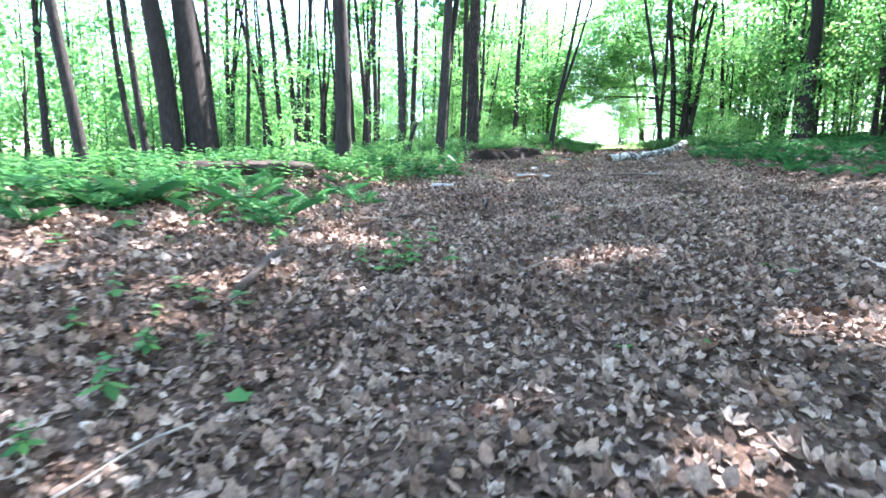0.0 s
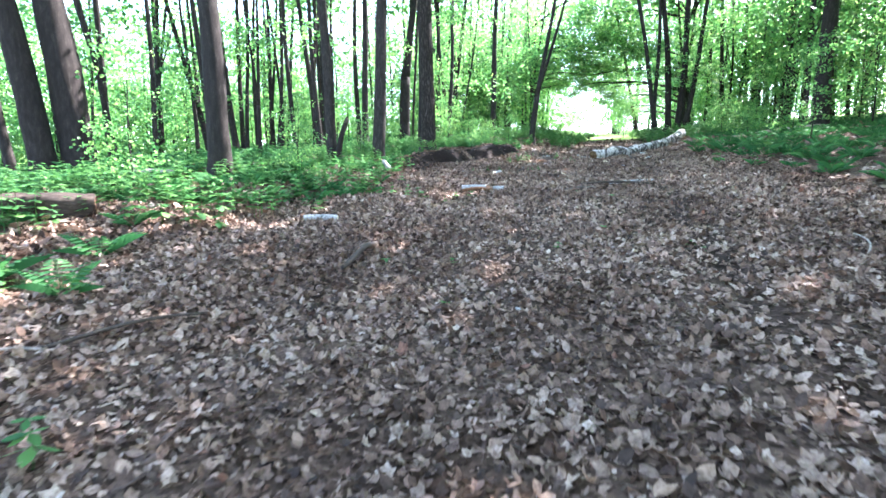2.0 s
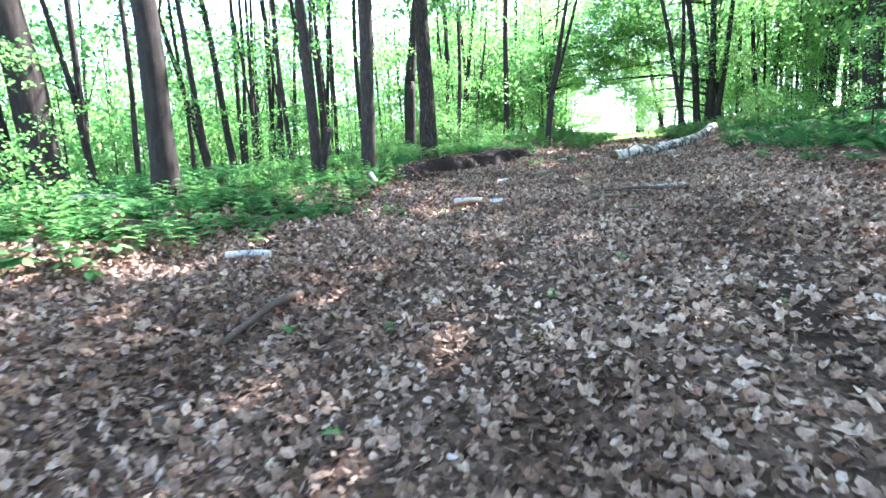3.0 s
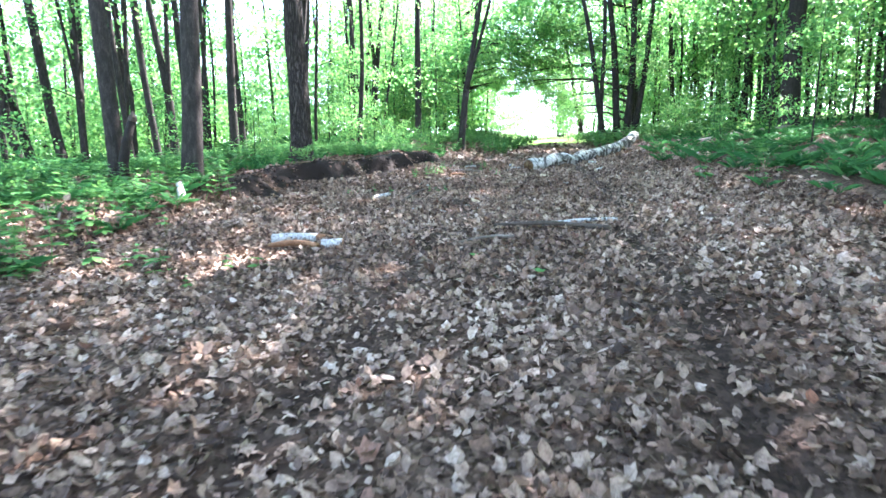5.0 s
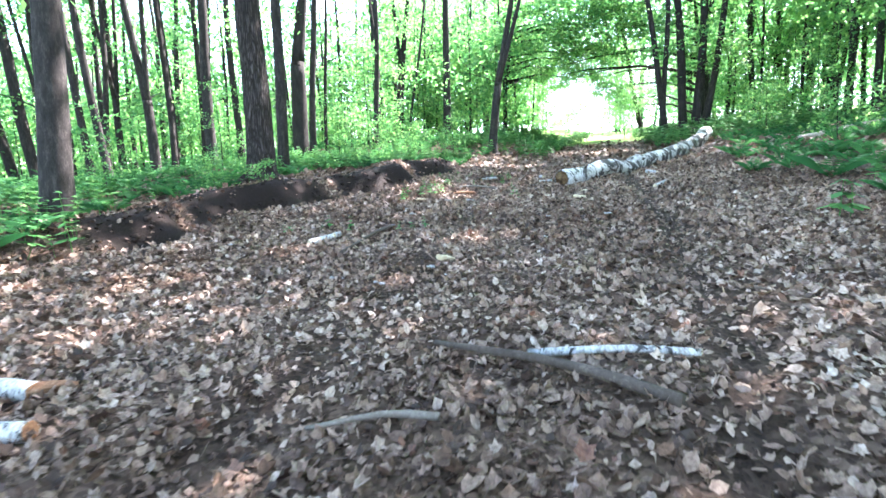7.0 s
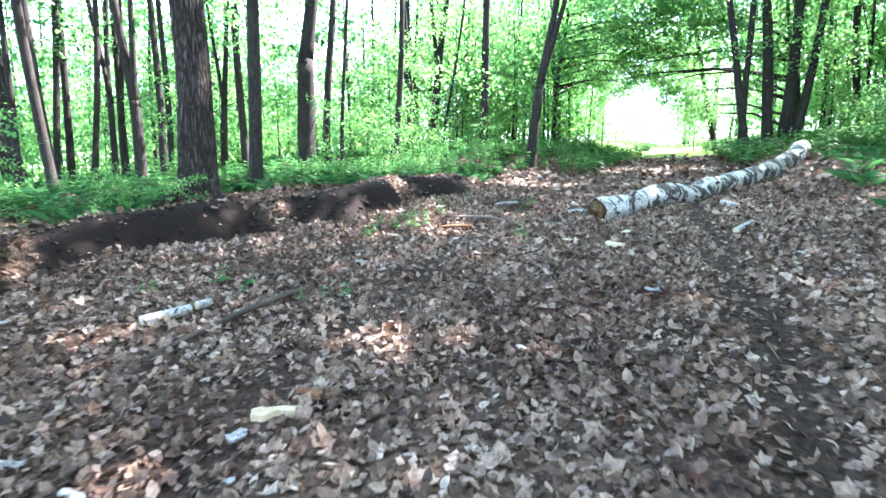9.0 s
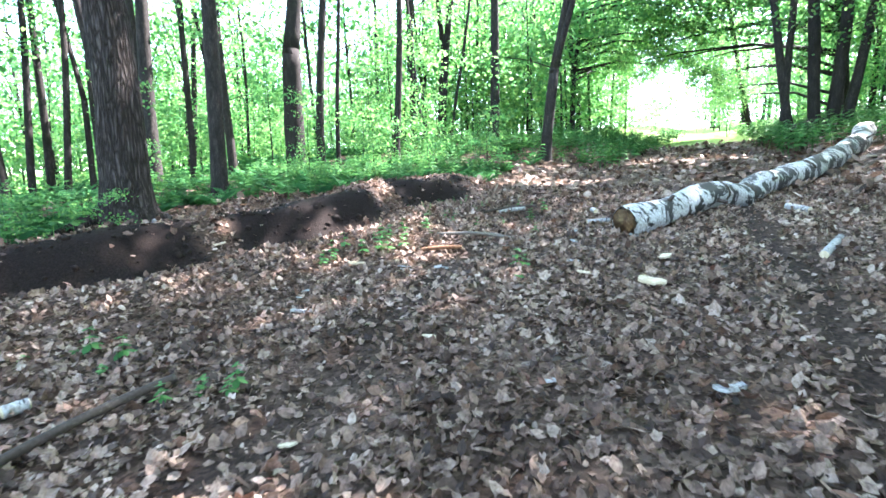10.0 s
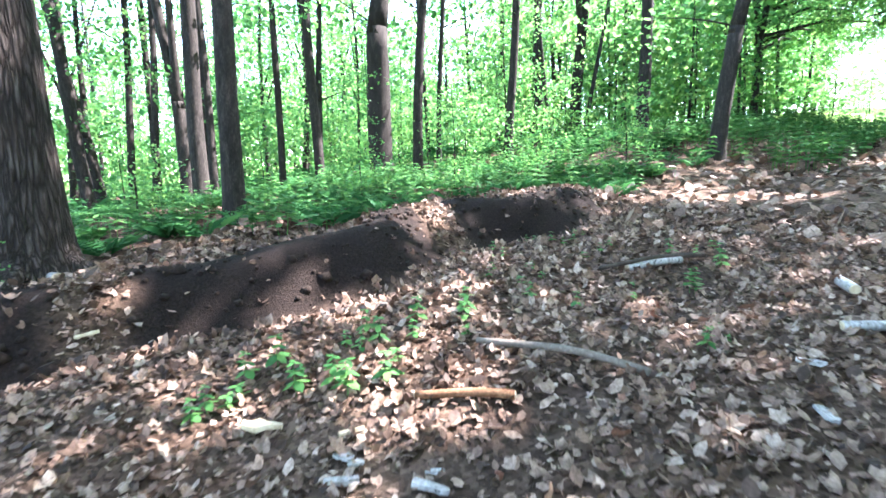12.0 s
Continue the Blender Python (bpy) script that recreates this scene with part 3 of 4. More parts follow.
# tall trees beside the track, unseen but for shade_tree, added so their crowns shade it
wood_tree(8.5, 2.5, 0.3, -0.03, 0, 0, 19, 1, True)
wood_tree(9.5, 7.5, 0.28, -0.02, 0, 0, 18, 1, True)
wood_tree(9.8, 13, 0.3, -0.04, 0, 0, 19, 1, True)
wood_tree(11.5, 17.5, 0.3, -0.04, 0, 0, 19, 1, True)
shade_tree = wood_tree(10.7, 23.2, 0.24, -0.03, 0, 0, 20, 1, True)
wood_tree(5, -3, 0.3, 0, 0, 0, 19, 1, True)
wood_tree(-4, -4, 0.3, 0, 0, 0, 18, 1, True)

LEAFY = [crown_mesh("bough_leaves", 70 + i, 2000, 2.3, 1.4, 0.145, 18, foliage) for i in range(3)]


def bough(tree, x, y, up, size, seed):
    """A leafy bough of a tree that reaches out over the track."""
    o = Vector((0, 0, min(up - 1.0, 7.5)))
    tip = at(x, y, up) - tree.location
    part("limb", mesh_of("limb", *tube([o, o.lerp(tip, 0.4) + Vector((0, 0, 0.5)), o.lerp(tip, 0.75) + Vector((0, 0, 0.35)), tip], [0.07, 0.05, 0.03, 0.012], 7), bark_thin, True), tree)
    tagged(part("bough_leaves", LEAFY[seed % 3], tree, where=Matrix.Translation(tip) @ pose(0, 0, 0, 0, 0, seed * 77) @ Matrix.Scale(size, 4)), kind="stuff")


edge_left = wood_tree(-4.4, 41, 0.13, 0.05, 0, 1)
edge_right = wood_tree(6.0, 42, 0.13, -0.06, 0, 1)
for k, (x, y, up, size) in enumerate(((-2.6, 41, 6.2, 1.0), (-0.6, 42, 7.6, 1.1), (-3.2, 43, 9.0, 1.2), (0.6, 41, 10.2, 1.2), (-4.5, 40, 4.4, 0.9), (-1.8, 42, 5.6, 0.9), (-0.2, 43, 6.2, 1.0), (-1.0, 46, 7.4, 1.2), (0.8, 45, 6.6, 1.1))):
    bough(edge_left, x, y, up, size, k)
for k, (x, y, up, size) in enumerate(((4.2, 42, 5.0, 1.0), (2.6, 42.5, 7.2, 1.1), (4.6, 43, 9.2, 1.2), (2.0, 43, 11.0, 1.3), (6.5, 41, 6.4, 1.1), (5.4, 40, 3.4, 0.9), (7.5, 41, 9.5, 1.2), (1.6, 43, 6.0, 0.95), (3.1, 43, 5.4, 0.95), (1.8, 46, 8.6, 1.2), (0.4, 47, 9.6, 1.3))):
    bough(edge_right, x, y, up, size, k + 3)
for k, (x, y, up, size) in enumerate(((-3.4, 46, 4.7, 0.85), (-1.8, 48, 4.5, 0.8), (-0.2, 47, 4.9, 0.85), (-2.6, 50, 5.6, 1.05), (0.4, 50, 5.4, 1.0), (-4.8, 49, 4.2, 0.95), (-1.4, 49, 6.6, 1.1), (-3.0, 52, 3.9, 0.8), (-0.6, 51, 4.1, 0.7), (-4.6, 54, 3.6, 0.95))):
    bough(edge_left, x, y, up, size, k + 5)
for k, (x, y, up, size) in enumerate(((0.9, 44, 3.7, 0.6), (1.9, 44, 2.9, 0.62), (3.0, 45, 3.2, 0.8), (1.6, 47, 4.6, 0.8), (-0.4, 44, 3.9, 0.55), (-1.9, 44, 3.9, 0.55), (0.2, 45, 4.9, 0.7), (2.4, 43.5, 1.7, 0.5), (2.0, 46, 2.2, 0.5), (-1.2, 45, 4.8, 0.6), (1.4, 45, 3.0, 0.4))):
    bough(edge_right, x, y, up, size, k + 9)
# boughs added high out of view to shade the log and the track's left
bough(edge_right, 8.6, 38.0, 13.0, 1.5, 4)
bough(edge_right, 6.6, 35.5, 13.6, 1.4, 5)
bough(shade_tree, 1.2, 26.5, 14.0, 1.6, 1)
bough(shade_tree, -0.5, 29.5, 14.5, 1.5, 2)

# ---- the wood around ----
def sapling(seed, tall, sprays, size):
    """An understorey maple: a thin stem with tiers of leafy side branches."""
    rnd = random.Random(seed)
    ob = new("sapling")
    bend = rnd.uniform(-0.08, 0.08)
    stem = lambda z: Vector((bend * z + 0.05 * math.sin(z), 0.04 * math.sin(z * 1.3 + seed), z))
    zs = [tall * k / 7 for k in range(8)]
    part("stem", mesh_of("stem", *tube([stem(z) for z in zs], [0.03 * tall / 4 * (1 - 0.11 * k) for k in range(8)], 6), bark_thin, True), ob)
    pieces = []
    for k in range(sprays):
        z = tall * rnd.uniform(0.1, 1.0)
        pieces.append(put(rnd.choice(FAR_SPRAYS), Matrix.Translation(stem(z)) @ pose(0, 0, 0, rnd.uniform(-5, 25), rnd.uniform(-15, 15), rnd.uniform(0, 360)) @ Matrix.Scale(size * rnd.uniform(0.6, 1.1), 4)))
    foliage_part("leaves", pieces, ob)
    return tagged(ob, "leafy green understorey maple sapling with a thin stem", "sapling", "saplings of the wood")


SAPLINGS = [sapling(60 + i, 2.2 + 0.9 * i, 13 + i * 3, 1.1) for i in range(6)]


def far_tree(seed, crowned):
    """A slender tree of the wood around."""
    rnd = random.Random(seed)
    ob = new("tree")
    lx, ly, r = rnd.uniform(-0.06, 0.06), rnd.uniform(-0.06, 0.06), rnd.uniform(0.06, 0.15)
    pts = [Vector((lx * z + 0.12 * math.sin(z * 0.5 + seed), ly * z, z)) for z in (-0.2, 0.3, 1, 2, 3.5, 5, 7, 9.5, 12)]
    part("trunk", mesh_of("trunk", *tube(pts, [r * k for k in (1.5, 1.1, 1, 0.95, 0.87, 0.78, 0.65, 0.5, 0.3)], 8, 0.08, seed=seed), bark_thin, True), ob)
    for k in range(2):
        z = rnd.uniform(2.5, 5)
        o = Vector((lx * z + 0.12 * math.sin(z * 0.5 + seed), ly * z, z))
        a = rnd.uniform(0, 6.28)
        part("limb", mesh_of("limb", *tube([o + Vector((math.cos(a) * q * 0.35, math.sin(a) * q * 0.35, q)) for q in (0, 0.5, 1.3, 2.5, 4)], [r * 0.5, r * 0.4, r * 0.32, r * 0.2, 0.01], 6), bark_thin, True), ob)
    pieces = []
    for k in range(15):
        z = rnd.uniform(3.2, 8.8)
        pieces.append(put(rnd.choice(FAR_SPRAYS), Matrix.Translation((lx * z, ly * z, z)) @ pose(0, 0, 0, rnd.uniform(0, 20), 0, rnd.uniform(0, 360)) @ Matrix.Scale(rnd.uniform(1.0, 1.6), 4)))
    foliage_part("leaves", pieces, ob)
    if crowned:
        tagged(part("crown", rnd.choice(CROWNS), ob, where=Matrix.Translation((lx * 10, ly * 10, 10.2)) @ pose(0, 0, 0, 0, 0, rnd.uniform(0, 360))), kind="stuff")
    return tagged(ob, "slender dark-barked tree in leaf, deep in the wood", "tree", "trees of the wood")


POLES = [far_tree(80 + i, False) for i in range(6)]
SHADY = [far_tree(90 + i, True) for i in range(4)]
taken = [(o.location.x, o.location.y) for o in scene.objects if o.name.startswith("tree") and o not in POLES and o not in SHADY]


def plant_wood(kinds, count, x0, x1, y0, y1, gap, seed, scale=(0.8, 1.25)):
    rnd = random.Random(seed)
    tries = done = 0
    while done < count and tries < count * 20:
        tries += 1
        x, y = rnd.uniform(x0, x1), rnd.uniform(y0, y1)
        if 42 < y < 92 and -1.9 - 0.12 * (y - 42) < x < 1.9:
            continue
        if any((x - a) ** 2 + (y - b) ** 2 < gap * gap for a, b in taken):
            continue
        taken.append((x, y))
        ob = rnd.choice(kinds)
        k = rnd.uniform(*scale)
        m = Matrix.Translation(at(x, y, -0.05)) @ pose(0, 0, 0, 0, 0, rnd.uniform(0, 360))
        made = copy_thing(ob, m)
        made.scale = (k, k, k)
        done += 1


plant_wood(POLES, 62, -48, -16, 6, 62, 1.5, 3)
plant_wood(POLES, 26, -14, -8.5, 32, 60, 1.4, 4)
plant_wood(SHADY, 22, 13, 38, 8, 50, 1.6, 5)
plant_wood(POLES, 40, 11, 38, 8, 58, 1.2, 25)
plant_wood(POLES, 12, 7, 12, 42, 58, 1.2, 6)
# unseen trees behind the start, added to screen some of the sky light
plant_wood(POLES, 22, -16, 18, -16, -5, 1.8, 7)
plant_wood(POLES, 34, -26, 34, 72, 90, 2.0, 18, (1.6, 2.6))
plant_wood(POLES, 12, -14, -4.5, 44, 62, 1.6, 19, (0.9, 1.4))
plant_wood(POLES, 10, 8, 16, 46, 60, 1.6, 20, (0.9, 1.4))
plant_wood(SAPLINGS, 66, -44, -22, 8, 60, 1.2, 8, (1.0, 2.0))
plant_wood(SAPLINGS, 44, -23, -15, 15, 50, 1.1, 38, (0.55, 1.1))
plant_wood(SAPLINGS, 38, -14, -4.5, 37, 58, 0.9, 9, (0.8, 1.6))
plant_wood(SAPLINGS, 12, -12, -7.5, 29, 37, 1.2, 29, (0.5, 0.8))
plant_wood(SAPLINGS, 42, 10.5, 34, 13, 58, 1.1, 10)
plant_wood(POLES, 30, 11, 26, 20, 50, 0.9, 30)
plant_wood(SAPLINGS, 18, 6.6, 12, 43, 58, 0.8, 11)
plant_wood(SAPLINGS, 8, 6.5, 10, 33, 40, 1.0, 31, (0.4, 0.65))
plant_wood(SAPLINGS, 34, -64, -42, 4, 78, 1.8, 32, (2.0, 3.0))
plant_wood(SAPLINGS, 16, 36, 52, 6, 70, 1.8, 33, (2.0, 3.0))
plant_wood(POLES, 30, 10, 20, 30, 56, 0.8, 34)
plant_wood(SAPLINGS, 34, -24, 34, 72, 90, 1.4, 12, (1.5, 2.5))
plant_wood(SAPLINGS, 12, -12, 12, 61, 68, 2.0, 35, (0.8, 1.5))
for i, ob in enumerate(SAPLINGS):
    ob.location = at(-24 - 2.5 * i, 30 + 4 * i)
for i, ob in enumerate(POLES):
    ob.location = at(-30 - 2 * i, 22 + 5 * i)
for i, ob in enumerate(SHADY):
    ob.location = at(22 + 3 * i, 12 + 5 * i)


def far_foliage():
    """The leaves of the wood farther off, in uneven clumps that thin out upwards."""
    r = np.random.default_rng(91)
    spots = []
    for x0, x1, y0, y1, n in ((-84, -66, -10, 96, 620), (-62, -14, 90, 104, 230), (6, 62, 90, 104, 230), (-14, 6, 93, 104, 150), (54, 66, -10, 90, 260)):
        spots.append(np.stack([r.uniform(x0, x1, n), r.uniform(y0, y1, n), 0.5 + 25 * r.uniform(0, 1, n) ** 1.2], -1))
    c = np.concatenate(spots)
    w = np.repeat(np.arange(len(c)), 62)
    p = c[w] + r.normal(0, 1, (len(w), 3)) * (1.7, 1.7, 0.75)
    p[:, 2] = np.maximum(p[:, 2], 0.2) + height(p[:, 0], p[:, 1])
    n = len(w)
    v, t = scatter(kite_leaf(0.42), p, turns_of(r.uniform(0, 6.3, n), r.normal(-0.5, 0.5, n), r.normal(0, 0.5, n)), r.uniform(0.25, 0.54, n))
    tagged(new("far_wood", mesh_of("far_wood", v, t, foliage)), "pale green foliage of the wood farther off", "woodland", kind="stuff")


far_foliage()

# ---- undergrowth ----
def frond(pairs=11):
    """A fern frond along +y that arches over, one unit long."""
    pieces = []
    leaf = kite_leaf(0.17, -0.05)
    for k in range(pairs):
        q = (k + 1) / (pairs + 0.6)
        z = 0.75 * q - 0.62 * q * q
        s = 0.36 * (1 - q) ** 0.75 * min(1, 0.35 + q * 2.5) + 0.03
        for side in (-1, 1):
            pieces.append(scatter(leaf, np.array([(0, q * 0.9, z)]), turns_of(np.array([-side * 1.2]), np.array([-0.15]), np.array([0.0])), [s]))
    pieces.append((np.array([(-0.008, 0, 0), (0.008, 0, 0), (0, 0.5, 0.22), (0, 0.95, 0.12)]), np.array([(0, 1, 2), (0, 2, 3)])))
    return join(pieces)


def rosette(shape, n, seed, low, high, size):
    r = np.random.default_rng(seed)
    return scatter(shape, np.zeros((n, 3)), turns_of(np.arange(n) * 6.283 / n + r.normal(0, 0.2, n), r.uniform(low, high, n), r.normal(0, 0.15, n)), r.uniform(0.75, 1.15, n) * size)


def herb(seed, tiers=3, size=0.13, tall=0.3):
    """An upright seedling with whorls of leaves."""
    r = np.random.default_rng(seed)
    pieces = [tube([(0, 0, 0), (0.01, 0, tall * 0.5), (0, 0.01, tall)], [0.004, 0.0035, 0.002], 4)]
    for k in range(tiers):
        v, t = rosette(oval_leaf(0.27), 4 + k % 2, seed + k, -0.35, 0.15, size * (1.1 - 0.2 * k))
        pieces.append((v + (0, 0, tall * (0.45 + 0.55 * k / max(1, tiers - 1))), t))
    return join(pieces)


FERN = rosette(frond(9), 6, 1, 0.1, 0.55, 0.5)
FAR_FERN = rosette(frond(5), 6, 1, 0.1, 0.6, 0.5)
HERB = [herb(5), herb(9, 2, 0.11, 0.16), herb(14, 4, 0.12, 0.38)]


def carpet(shape, places, sizes, mat, name, label):
    n = len(places)
    return tagged(new(name, mesh_of(name, *scatter(shape, places, turns_of(rng.uniform(0, 6.3, n), rng.normal(0, 0.1, n), rng.normal(0, 0.1, n)), sizes), mat)), label, "plants", kind="stuff")


def on_ground(n, x0, x1, y0, y1, keep):
    x, y = rng.uniform(x0, x1, n), rng.uniform(y0, y1, n)
    k = keep(x, y)
    x, y = x[k], y[k]
    return np.stack([x, y, height(x, y)], -1)


def bank_side(x, y):
    edge = scarp(y) - 0.25 - 0.75 * smooth(16, 18, y) * (1 - smooth(26, 28, y)) - 0.9 * smooth(19.2, 20.2, y) * (1 - smooth(21.6, 22.6, y)) + 0.55 * smooth(8.5, 10.5, y) * (1 - smooth(13.5, 15, y)) + 0.25 * np.sin(1.7 * y) + 0.2 * np.sin(5.1 * y + 1) - 1.2 * smooth(9.8, 7.2, y)
    return x < edge


spots = on_ground(3600, -13, -2.8, 1, 34, lambda x, y: bank_side(x, y) & (rng.uniform(0, 1, len(x)) < 0.55 + 0.6 * np.sin(1.3 * x + 0.8 * y) * np.sin(0.7 * y - 1.1 * x)))
carpet(FERN, spots, rng.uniform(0.45, 0.9, len(spots)), fern_green, "fern_carpet", "dense green ferns covering the bank beside the track")
spots = on_ground(800, -34, -12, 4, 50, lambda x, y: x < -11)
carpet(FAR_FERN, spots, rng.uniform(1.2, 2.0, len(spots)), fern_green, "far_ferns", "green ferns covering the woodland floor among thin trunks")
spots = on_ground(1000, 3.4, 16, 13, 42, lambda x, y: x > np.maximum(3.6 + 0.08 * np.abs(y - 24) + 0.5 * np.sin(y), 0.75 + (y - 22.95) * 0.5))
carpet(FERN, spots, rng.uniform(0.55, 1.0, len(spots)), fern_green, "fern_patch", "green ferns and herbs under the trees across the track")
spots = on_ground(2600, -9, -2.9, 2, 36, lambda x, y: bank_side(x - 0.2, y))
carpet(HERB[2], spots, rng.uniform(0.6, 1.25, len(spots)), herb_green, "seedling_carpet", "light green maple seedlings among the ferns")
spots = on_ground(1600, -4.5, 9, 31, 46, lambda x, y: np.abs(x - 0.8 - 0.05 * (y - 30)) > 2.0 - 0.06 * (y - 31))
carpet(HERB[2], spots, rng.uniform(0.9, 1.9, len(spots)), herb_green, "verge_plants", "bright green plants where the track leaves the wood")

# ---- logs, branches and chips lying about ----
def lying(name, label, category, p0, p1, r0, r1, mat, bow=0.0, end=None, sides=14, rough=0.06, group="", steps=12, lift=0.0):
    """A log or stick from p0 to p1 (x, y), resting on the ground, built along its own z axis."""
    thin = 0.022 if r0 < 0.05 else 0.0
    a, b = at(*p0, r0 * 0.7 + thin), at(*p1, r1 * 0.7 + thin + lift)
    d = b - a
    n = d.length
    zs = [n * k / steps for k in range(steps + 1)]
    pts = [(bow * math.sin(math.pi * z / n), 0.4 * bow * math.sin(2.2 * math.pi * z / n), z) for z in zs]
    rad = [r0 + (r1 - r0) * k / steps for k in range(steps + 1)]
    ob = new(name)
    ob.matrix_basis = Matrix.Translation(a) @ d.to_track_quat("Z", "X").to_matrix().to_4x4()
    part("bark", mesh_of("bark", *tube(pts, rad, sides, rough, seed=p0[0] * 3), mat, True), ob)
    if end:
        for q, w in ((0, -1), (steps, 1)):
            v, t = tube([(pts[q][0], pts[q][1], zs[q]), (pts[q][0], pts[q][1], zs[q] + w * 0.006)], [rad[q] * 0.93, rad[q] * 0.86], sides, 0.1)
            part("cut_end", mesh_of("cut_end", v, t if w > 0 else t[:, ::-1], end), ob, "brown weathered cut wood")
    return tagged(ob, label, category, group)


def birch_log():
    """The long birch trunk across the track: bowed, with a hollow rotten butt, cracked bands of bark and branch stubs."""
    way = [(0.27, 22.75), (0.78, 23.75), (1.38, 24.85), (2.05, 26.0), (2.75, 27.3), (3.45, 28.8), (4.0, 30.2), (4.42, 31.5)]
    base = at(*way[0], 0.16)
    pts = []
    for k in range(45):
        q = k / 44 * (len(way) - 1)
        n = min(int(q), len(way) - 2)
        x, y = (way[n][c] + (way[n + 1][c] - way[n][c]) * (q - n) for c in (0, 1))
        sag = Vector((0.04 * math.sin(k * 0.55), 0.03 * math.sin(k * 0.4 + 1), 0.02 * math.sin(k * 0.8)))
        pts.append(at(x, y, 0.15 + 0.16 * float(smooth(30, 44, k))) - base + sag)
    rad = [0.172 + 0.0006 * k + 0.012 * math.sin(k * 0.9) for k in range(45)]
    d = (pts[1] - pts[0]).normalized()
    turn = d.to_track_quat("Z", "X").to_matrix().to_4x4()
    back = turn.inverted()
    local = [back @ p for p in pts]
    ob = new("birch_log")
    ob.matrix_basis = Matrix.Translation(base) @ turn
    part("bark", mesh_of("bark", *tube(local, rad, 28, 0.14, cap=False, seed=2), birch, True), ob)
    for end, inner, label in ((local[0], local[1], "hollow brown rotten butt"), (local[-1], local[-2], "brown weathered cut wood")):
        w = (end - inner).normalized()
        v, t = tube([end - w * 0.02, end + w * 0.015, end - w * 0.03, end - w * 0.1], [0.168, 0.135, 0.1, 0.03], 22, 0.22, seed=5)
        part("cut_end", mesh_of("cut_end", v, t, cut_wood, True), ob, label)
    for k, (n, a, out) in enumerate(((4, 0.6, 0.1), (10, 1.9, 0.14), (17, 1.2, 0.08), (25, 2.2, 0.2), (36, 1.0, 0.16))):
        o = local[n] + Vector((0.15 * math.cos(a), 0.15 * math.sin(a), 0))
        part("branch_stub", mesh_of("branch_stub", *tube([o, o + Vector((math.cos(a) * out, math.sin(a) * out, 0.05))], [0.03, 0.018], 7, 0.1), dark_wood, True), ob, "broken dark branch stub")
    rnd = random.Random(12)
    for k in range(9):
        n = rnd.randint(2, 40)
        ring = [local[n], local[n] + (local[n + 1] - local[n]) * rnd.uniform(0.25, 0.6)]
        v, t = tube(ring, [rad[n] * 1.035, rad[n] * 1.02], 28, 0.14, cap=False, seed=2)
        first = rnd.randint(0, 20)
        keep = [q for q in range(len(t)) if (q // 2 - first) % 28 < rnd.randint(7, 12)]
        part("bark_scar", mesh_of("bark_scar", v, t[keep], dark_wood, True), ob, "rough black crack in the white bark")
    return tagged(ob, "long white birch log with black bark scars across the track", "log")


birch_log()
lying("fallen_log", "pale mossy fallen log lying among ferns", "log", (5.6, 26.9), (9.9, 30.6), 0.09, 0.12, dead_wood, 0.05, cut_wood)
rotting = lying("rotting_log", "dark decayed log with loose grey bark in the ferns", "log", (-6.5, 6.5), (-5.15, 8.25), 0.15, 0.13, rotten_dark, 0.05, rotten_wood, 18, 0.5, steps=20)
v, t = tube([(0.02, 0.0, 0.95 + 0.09 * k) for k in range(9)], [0.162 + 0.004 * math.sin(k) for k in range(9)], 16, 0.3, cap=False, seed=-20.7)
part("bark_slab", mesh_of("bark_slab", v, t[[q for q in range(len(t)) if (q // 2) % 16 < 7]], dead_wood, True), rotting, "pale grey slab of loose bark")
lying("rotting_log", "grey weathered log lying on the bank", "log", (-8.6, 11.6), (-7.4, 11.9), 0.1, 0.09, dead_wood, 0.02, rotten_wood, rough=0.2)
lying("birch_stick", "thin white birch stick lying on leaves", "stick", (0.7, 15.06), (1.57, 15.05), 0.024, 0.02, birch_small, 0.02, pale_wood, 10)
lying("branch", "dark crooked branch lying on leaves", "branch", (0.12, 15.14), (1.43, 14.6), 0.016, 0.034, dark_wood, 0.04, None, 10, 0.15)
lying("branch", "short grey branch with peeling bark on leaves", "branch", (-0.17, 14.17), (0.41, 14.34), 0.012, 0.022, damp_grey, 0.03, None, 8, 0.2)
lying("birch_stick", "white birch piece with orange rotten end", "stick", (-2.26, 14.0), (-1.76, 14.08), 0.06, 0.06, birch_small, 0.01, rotten_wood, 14, 0.2)
lying("birch_stick", "short white birch piece with orange rotten end", "stick", (-1.54, 13.72), (-1.33, 13.78), 0.055, 0.05, birch_small, 0.0, rotten_wood, 14, 0.2)
lying("rotten_stick", "crumbling orange rotten end of birch wood", "stick", (-1.78, 14.08), (-1.62, 14.2), 0.055, 0.03, rotten_wood, 0.01, None, 10, 0.4, steps=6)
lying("branch", "split rotten branch beside birch pieces", "branch", (-2.2, 13.82), (-1.55, 13.66), 0.03, 0.035, rotten_wood, 0.03, None, 8, 0.4)
lying("birch_stick", "white birch piece lying on the bank edge", "stick", (-3.26, 9.64), (-2.86, 9.82), 0.042, 0.042, birch_small, 0.01, pale_wood, 12)
lying("birch_stick", "broken birch piece leaning among ferns", "stick", (-4.42, 15.25), (-4.75, 15.62), 0.06, 0.055, birch_small, 0.0, pale_wood, 12, lift=0.14)
lying("birch_stick", "white birch stick lying on brown leaves", "stick", (-2.33, 17.58), (-2.2, 17.9), 0.042, 0.038, birch_small, 0.0, pale_wood, 12)
lying("birch_stick", "short stub of white birch stick", "stick", (-2.22, 17.98), (-2.2, 18.09), 0.036, 0.034, birch_small, 0.0, pale_wood, 12)
